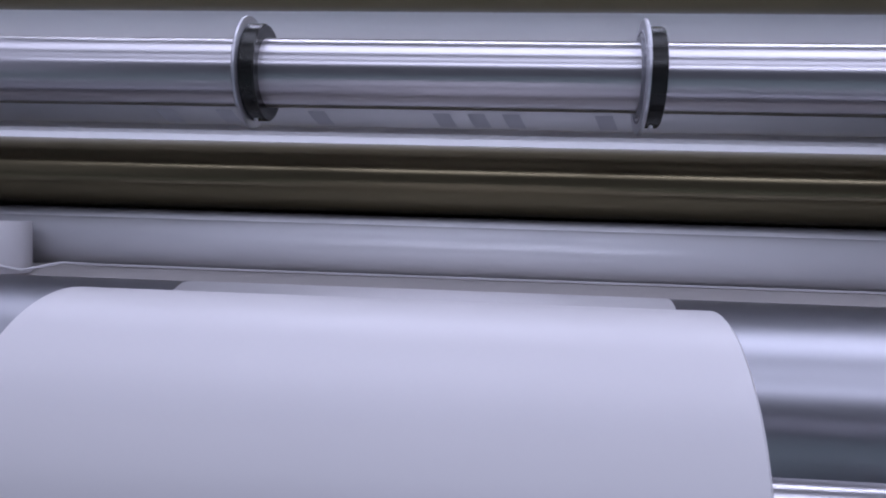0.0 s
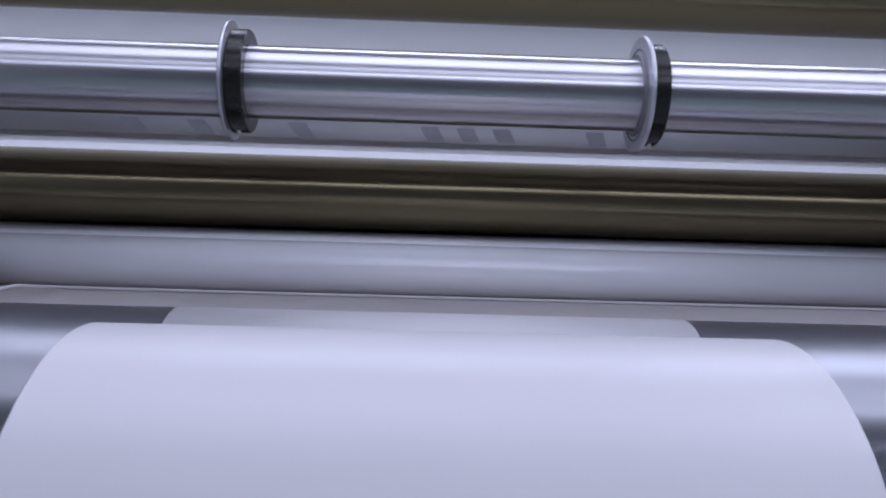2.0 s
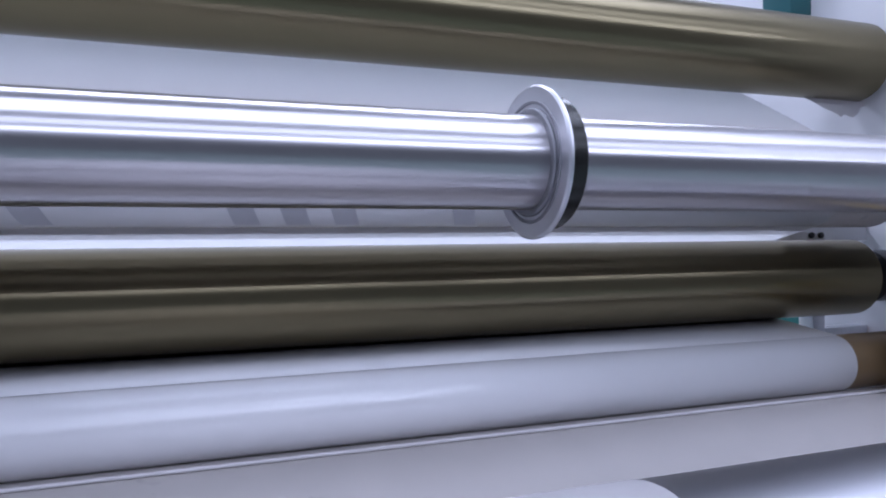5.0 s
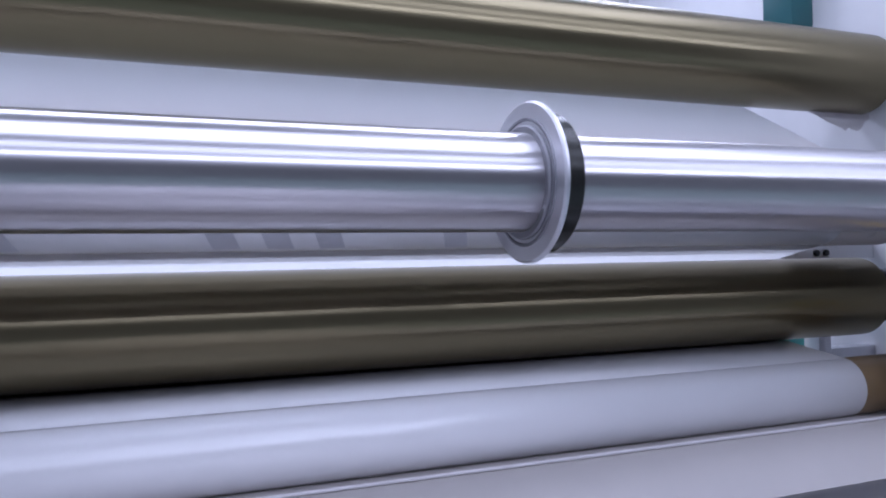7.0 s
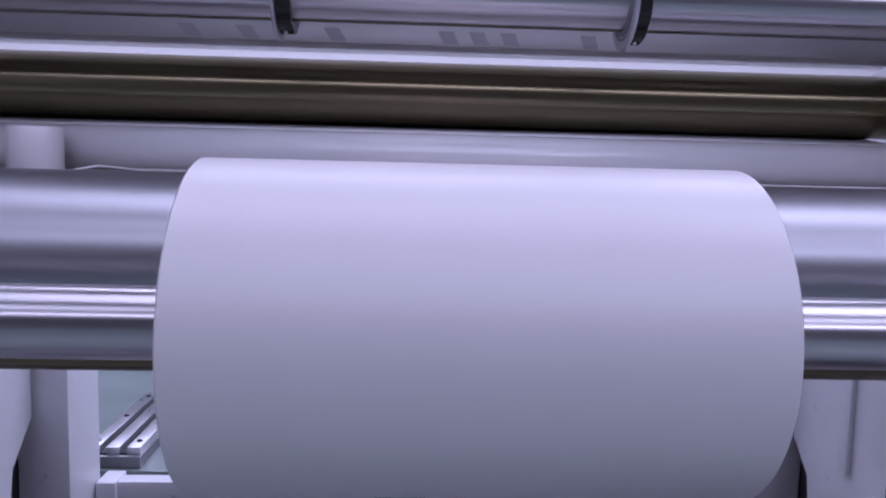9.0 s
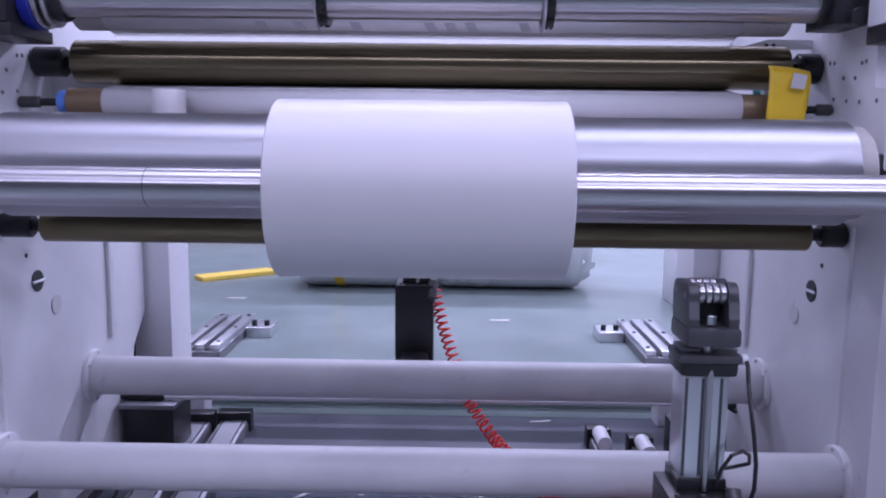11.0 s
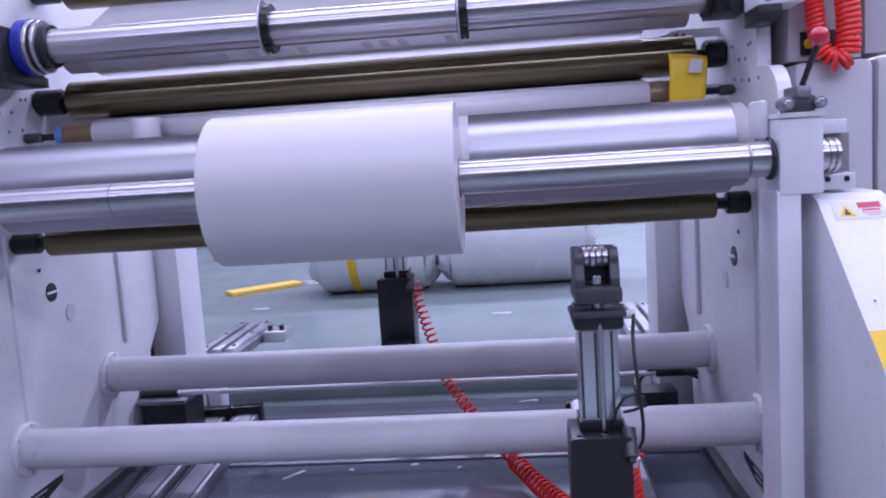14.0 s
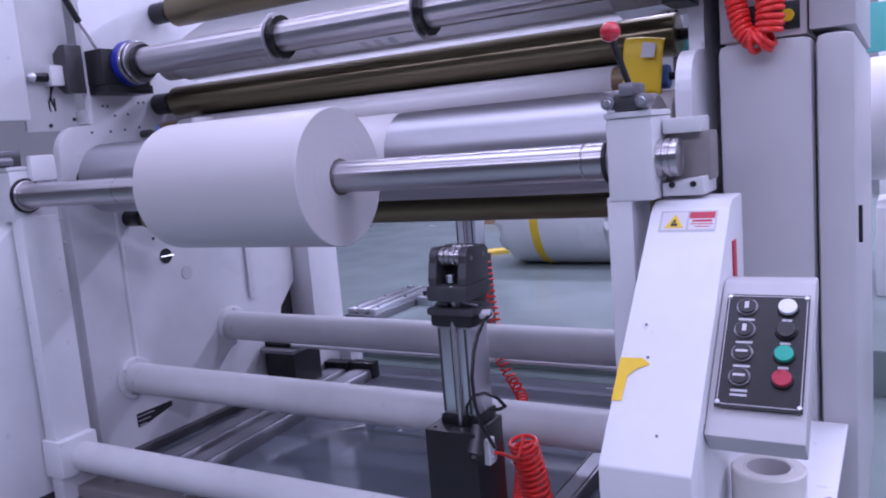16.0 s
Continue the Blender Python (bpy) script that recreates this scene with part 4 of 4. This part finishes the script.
def hoses():
    o = thing("air_hose", "red coiled air hose lying across the machine floor", "air hose", group="red air hoses")
    part("coil", coil([(0.02, 1.27, 0.40), (0.045, 1.23, 0.30), (0.085, 1.18, 0.19), (0.143, 1.09, 0.05), (0.23, 1.07, -0.07), (0.376, 0.76, -0.13)], 0.019, 0.0042, 38), REDH, o)
    part("coil", coil([(0.376, 0.76, -0.13), (0.45, 0.58, -0.14), (0.53, 0.39, -0.13), (0.575, 0.22, -0.12), (0.585, 0.12, -0.08)], 0.026, 0.0048, 26), REDH, o)
    o = thing("air_hose", "red coiled air hose hanging from the air cylinder", "air hose", group="red air hoses")
    part("lead", pipe([(0.660, -0.012, 0.19), (0.672, 0.0, 0.185), (0.672, 0.05, 0.155), (0.664, 0.10, 0.135), (0.655, 0.145, 0.15), (0.650, 0.165, 0.16)], 0.0042), REDH, o)
    part("coil", coil([(0.645, 0.17, 0.15), (0.648, 0.18, 0.11), (0.658, 0.19, 0.05), (0.668, 0.195, -0.03), (0.662, 0.19, -0.145)], 0.034, 0.0052, 19), REDH, o)
    o = thing("valve", "small white air valve on the cylinder block", "valve")
    part("body", box(bmesh.new(), 0.6415, 0.656, -0.03, 0.0, 0.165, 0.225, 0.002), WHITE, o)
    for z in (0.18, 0.205):
        part("port", cyl((0.656, -0.015, z), (0.664, -0.015, z), 0.006, n=12), ALU, o)
    o = thing("black_cable", "thin black air line along the cylinder", "cable")
    part("line", pipe([(0.665, 0.01, 0.512), (0.660, -0.015, 0.503), (0.654, -0.04, 0.475), (0.652, -0.062, 0.440), (0.654, -0.082, 0.39), (0.659, -0.088, 0.335), (0.664, -0.075, 0.28), (0.667, -0.045, 0.235), (0.662, -0.016, 0.205)], 0.0042), BLACK, o)
    part("line", pipe([(0.604, -0.03, 0.262), (0.612, -0.04, 0.305), (0.630, -0.04, 0.333), (0.655, -0.03, 0.338), (0.676, -0.01, 0.322), (0.684, 0.01, 0.296), (0.66, 0.03, 0.28), (0.636, 0.03, 0.276)], 0.004), BLACK, o)

    o = thing("black_cable", "thin black cables lying on the floor beside the rails", "cable")
    part("line", pipe([(-0.985, 0.98, FZ + 0.012), (-0.975, 0.86, FZ + 0.01), (-0.955, 0.72, FZ + 0.01), (-0.935, 0.60, FZ + 0.01), (-0.91, 0.53, FZ + 0.01), (-0.90, 0.42, FZ + 0.01)], 0.006, 8), BLACK, o)
    part("line", pipe([(-0.93, 0.96, FZ + 0.01), (-0.905, 0.84, FZ + 0.01), (-0.925, 0.74, FZ + 0.01), (-0.955, 0.66, FZ + 0.012)], 0.005, 8), BLACK, o)
    o = thing("black_cable", "black cable looped beside the rear cross tube", "cable")
    part("line", pipe([(0.84, 1.10, -0.008), (0.845, 1.10, 0.03), (0.875, 1.10, 0.062), (0.93, 1.09, 0.078), (0.99, 1.08, 0.066), (1.045, 1.07, 0.035)], 0.0055), BLACK, o)


hoses()


# ---- rails and floor things ----
def rails():
    for x, w, turn, y0, y1 in ((-0.685, 0.056, 3.5, -0.12, 1.02), (-0.822, 0.056, 3.5, -0.12, 1.00), (0.625, 0.036, 0, -0.08, 0.90), (0.760, 0.036, 0, -0.08, 0.82)):
        o = thing("slide_rail", "dull extruded aluminium slide rail on the floor under the machine", "rail", (x, 0.37, FZ), "slide rails")
        o.rotation_euler = (0, 0, radians(turn))
        g = w * 0.055
        half = [(w, 0.006), (w, 0.040), (w * 0.90, 0.052), (w * 0.66 + g, 0.055), (w * 0.66 + g, 0.047), (w * 0.66 - g, 0.047), (w * 0.66 - g, 0.055)]
        part("profile", prism(half + [(-a, b) for a, b in half[::-1]], "y", y0, y1), ALU2, o)
        if turn == 0:
            part("end_roller", cyl((0, y1 - 0.12, 0.075), (0, y1 - 0.002, 0.075), 0.026), WHITE, o, "white round rail end")
        part("end_cap", box(bmesh.new(), -w - 0.008, w + 0.008, y1, y1 + 0.06, 0.006, 0.085, 0.004), BLACK, o)
        part("end_cap", box(bmesh.new(), -w, w, y0 - 0.02, y0, 0.006, 0.06, 0.003), BLACK, o)
    for s in (-1, 1):
        o = thing("rear_rail", "aluminium double rail on the floor behind the machine", "rail", (s * 1.0, 0.06, FB), "rear rails")
        part("plate", box(bmesh.new(), -0.095, 0.095, 1.70, 2.35, 0.0, 0.04, 0.003), ALU2, o)
        for x in (-0.068, 0.0, 0.068):
            part("bar", box(bmesh.new(), x - 0.022, x + 0.022, 1.72, 2.34, 0.04, 0.066, 0.003), ALU, o)
        for x in (-0.034, 0.034):
            part("groove", box(bmesh.new(), x - 0.012, x + 0.012, 1.72, 2.34, 0.0402, 0.045), BLACK, o)
        for x in (-0.068, 0.068):
            for y in (1.78, 2.05, 2.30):
                part("bolt", cyl((x, y, 0.065), (x, y, 0.07), 0.009, n=10), BLACK, o)
        b = thing("rail_block", "small aluminium block with dark bolts on the floor", "block", (s * 0.84, 2.25, FB), "rail blocks")
        part("body", box(bmesh.new(), -0.06, 0.06, -0.08, 0.08, 0, 0.05, 0.004), ALU, b)
        for x in (-0.03, 0.03):
            part("bolt", cyl((x, -0.03, 0.049), (x, -0.03, 0.075), 0.013, n=12), BLACK, b)
    o = thing("floor_sheet", "dark blue-grey glossy steel sheet under the machine", "floor sheet")
    part("sheet", box(bmesh.new(), -1.04, 1.04, -0.3, 0.92, FZ, FZ + 0.006, 0.002), PIT, o)
    o = thing("floor_sheet", "dark steel sheet under the rear of the machine", "floor sheet")
    part("sheet", box(bmesh.new(), -1.04, 1.04, 0.935, 1.60, FZ, FZ + 0.010, 0.002), PIT2, o)
    o = thing("low_black_box", "low black box between the rails", "drive")
    # black box also paints the shadow below the cover strip
    part("box", box(bmesh.new(), -1.03, -0.86, 1.06, 1.24, FZ + 0.010, 0.024, 0.004), BLACK, o)
    part("cover", box(bmesh.new(), -1.04, -0.85, 1.04, 1.25, 0.0245, 0.040, 0.002), ALU2, o, "dull steel cover strip")
    o = thing("low_black_box", "low black box between the rails", "drive")
    part("box", box(bmesh.new(), 0.83, 0.97, 1.05, 1.16, FZ + 0.010, -0.005, 0.004), BLACK, o)
    for x, y, z, a, l in ((-0.40, 0.84, FZ + 0.006, 50, 0.10), (-0.20, 0.87, FZ + 0.006, 10, 0.02), (0.02, 0.90, FZ + 0.006, 12, 0.03), (0.18, 0.86, FZ + 0.006, 60, 0.02), (0.44, 1.55, FZ + 0.010, 10, 0.09)):
        o = thing("paper_scrap", "small torn white paper scrap on the floor", "paper scrap", (x, y, z), "paper scraps")
        o.rotation_euler = (0, 0, radians(a))
        part("scrap", prism([(-l / 2, -0.004), (l / 2, -0.007), (l / 2 - 0.006, 0.007), (-l / 2 + 0.004, 0.004)], "z", 0.0, 0.0015), PAPER, o)


rails()


def background():
    for x0, x1, lb, stripe in ((-0.88, -0.15, "clear-wrapped white paper roll with a yellow stripe on the floor", True), (-0.0, 0.89, "long clear-wrapped white paper roll lying on the floor", False)):
        o = thing("wrapped_roll", lb, "paper roll", (0, 3.62, FB), "wrapped rolls")
        r = 0.36
        h = r
        c = (x0 + x1) / 2
        w = (x1 - x0) / 2
        bm = lathe(bmesh.new(), [(x0 - 0.02, 0.10), (x0, r * 0.8), (x0 + 0.015, r * 0.97), (x0 + 0.05, r), (c, r * 1.005), (x1 - 0.05, r), (x1 - 0.015, r * 0.97), (x1, r * 0.8), (x1 + 0.02, 0.10)], Matrix.Translation((0, 0, h)), 72)
        part("roll", bm, WRAP, o)
        for x, d in ((x0, -1), (x1, 1)):
            tail = lathe(bmesh.new(), [(x - d * 0.01, r * 0.93), (x + d * 0.02, r * 0.86), (x + d * 0.05, r * 0.80), (x + d * 0.075, r * 0.70)], Matrix.Translation((0, 0, h)), 40, closed=False)
            for v in tail.verts:
                v.co += Vector((random.uniform(-0.02, 0.02), random.uniform(-0.018, 0.018), random.uniform(-0.018, 0.018)))
            part("film_end", tail, WRAP, o, "crumpled clear film end")
        if stripe:
            part("yellow_band", lathe(bmesh.new(), [(x0 + 0.22, r + 0.001), (x0 + 0.221, r + 0.003), (x0 + 0.279, r + 0.003), (x0 + 0.28, r + 0.001)], Matrix.Translation((0, 0, h)), 72, closed=False), YELLOW, o, "yellow tape band")
    board_paint = material("pale_yellow_paint", (0.80, 0.57, 0.10), 0.5, 0, 0.1, 20)
    o = thing("yellow_board", "flat yellow board lying on the floor", "board", (-1.40, 3.85, FB))
    o.rotation_euler = (0, 0, radians(40))
    part("board", box(bmesh.new(), -0.27, 0.27, -0.075, 0.075, 0, 0.03, 0.004), board_paint, o)
    for x, y in ((-1.13, 4.15), (-1.08, 4.05), (0.33, 2.6), (-1.2, 3.1)):
        o = thing("paper_scrap", "small torn white paper scrap on the floor", "paper scrap", (x, y, FB), "paper scraps")
        part("scrap", prism([(-0.06, -0.01), (0.05, -0.02), (0.06, 0.02), (-0.04, 0.015)], "z", 0.0, 0.004), PAPER, o)
    o = thing("pallet", "worn wooden pallet on the floor", "pallet", (-1.9, 6.3, FB))
    for k in range(5):
        part("plank", box(bmesh.new(), -0.6, 0.6, -0.5 + 0.22 * k, -0.36 + 0.22 * k, 0.10, 0.122, 0.003), WOOD, o)
    for y in (-0.47, 0.0, 0.45):
        part("runner", box(bmesh.new(), -0.6, 0.6, y - 0.04, y + 0.04, 0.0, 0.10, 0.003), WOOD, o)
    o = thing("background_machine", "white machine with a large paper roll further back in the hall", "machine")
    part("housing", box(bmesh.new(), 1.37, 3.2, 2.7, 3.3, FB, 0.42, 0.01), WHITE, o)
    part("big_roll", rod(1.34, 3.0, 2.95, 0.83, 0.30, 0.01), PAPER, o)
    part("stand", box(bmesh.new(), 1.6, 1.66, 2.8, 3.1, 0.42, 0.85, 0.005), BLACK, o)
    part("green_panel", box(bmesh.new(), 1.26, 2.4, 4.2, 4.25, 1.22, 1.52, 0.005), TEAL, o, "teal green panel")
    part("panel_leg", box(bmesh.new(), 1.9, 1.98, 4.2, 4.25, FB, 1.22, 0.003), DGREY, o)
    o = thing("storage_cabinet", "pale grey cabinet behind the machine", "cabinet", (2.9, 7.5, FB))
    part("body", box(bmesh.new(), -1.6, 1.6, -0.3, 0.3, 0.0, 2.2, 0.01), GREYP, o)


background()


def motions():
    """The machine stands still; only the camera is carried past it."""


motions()
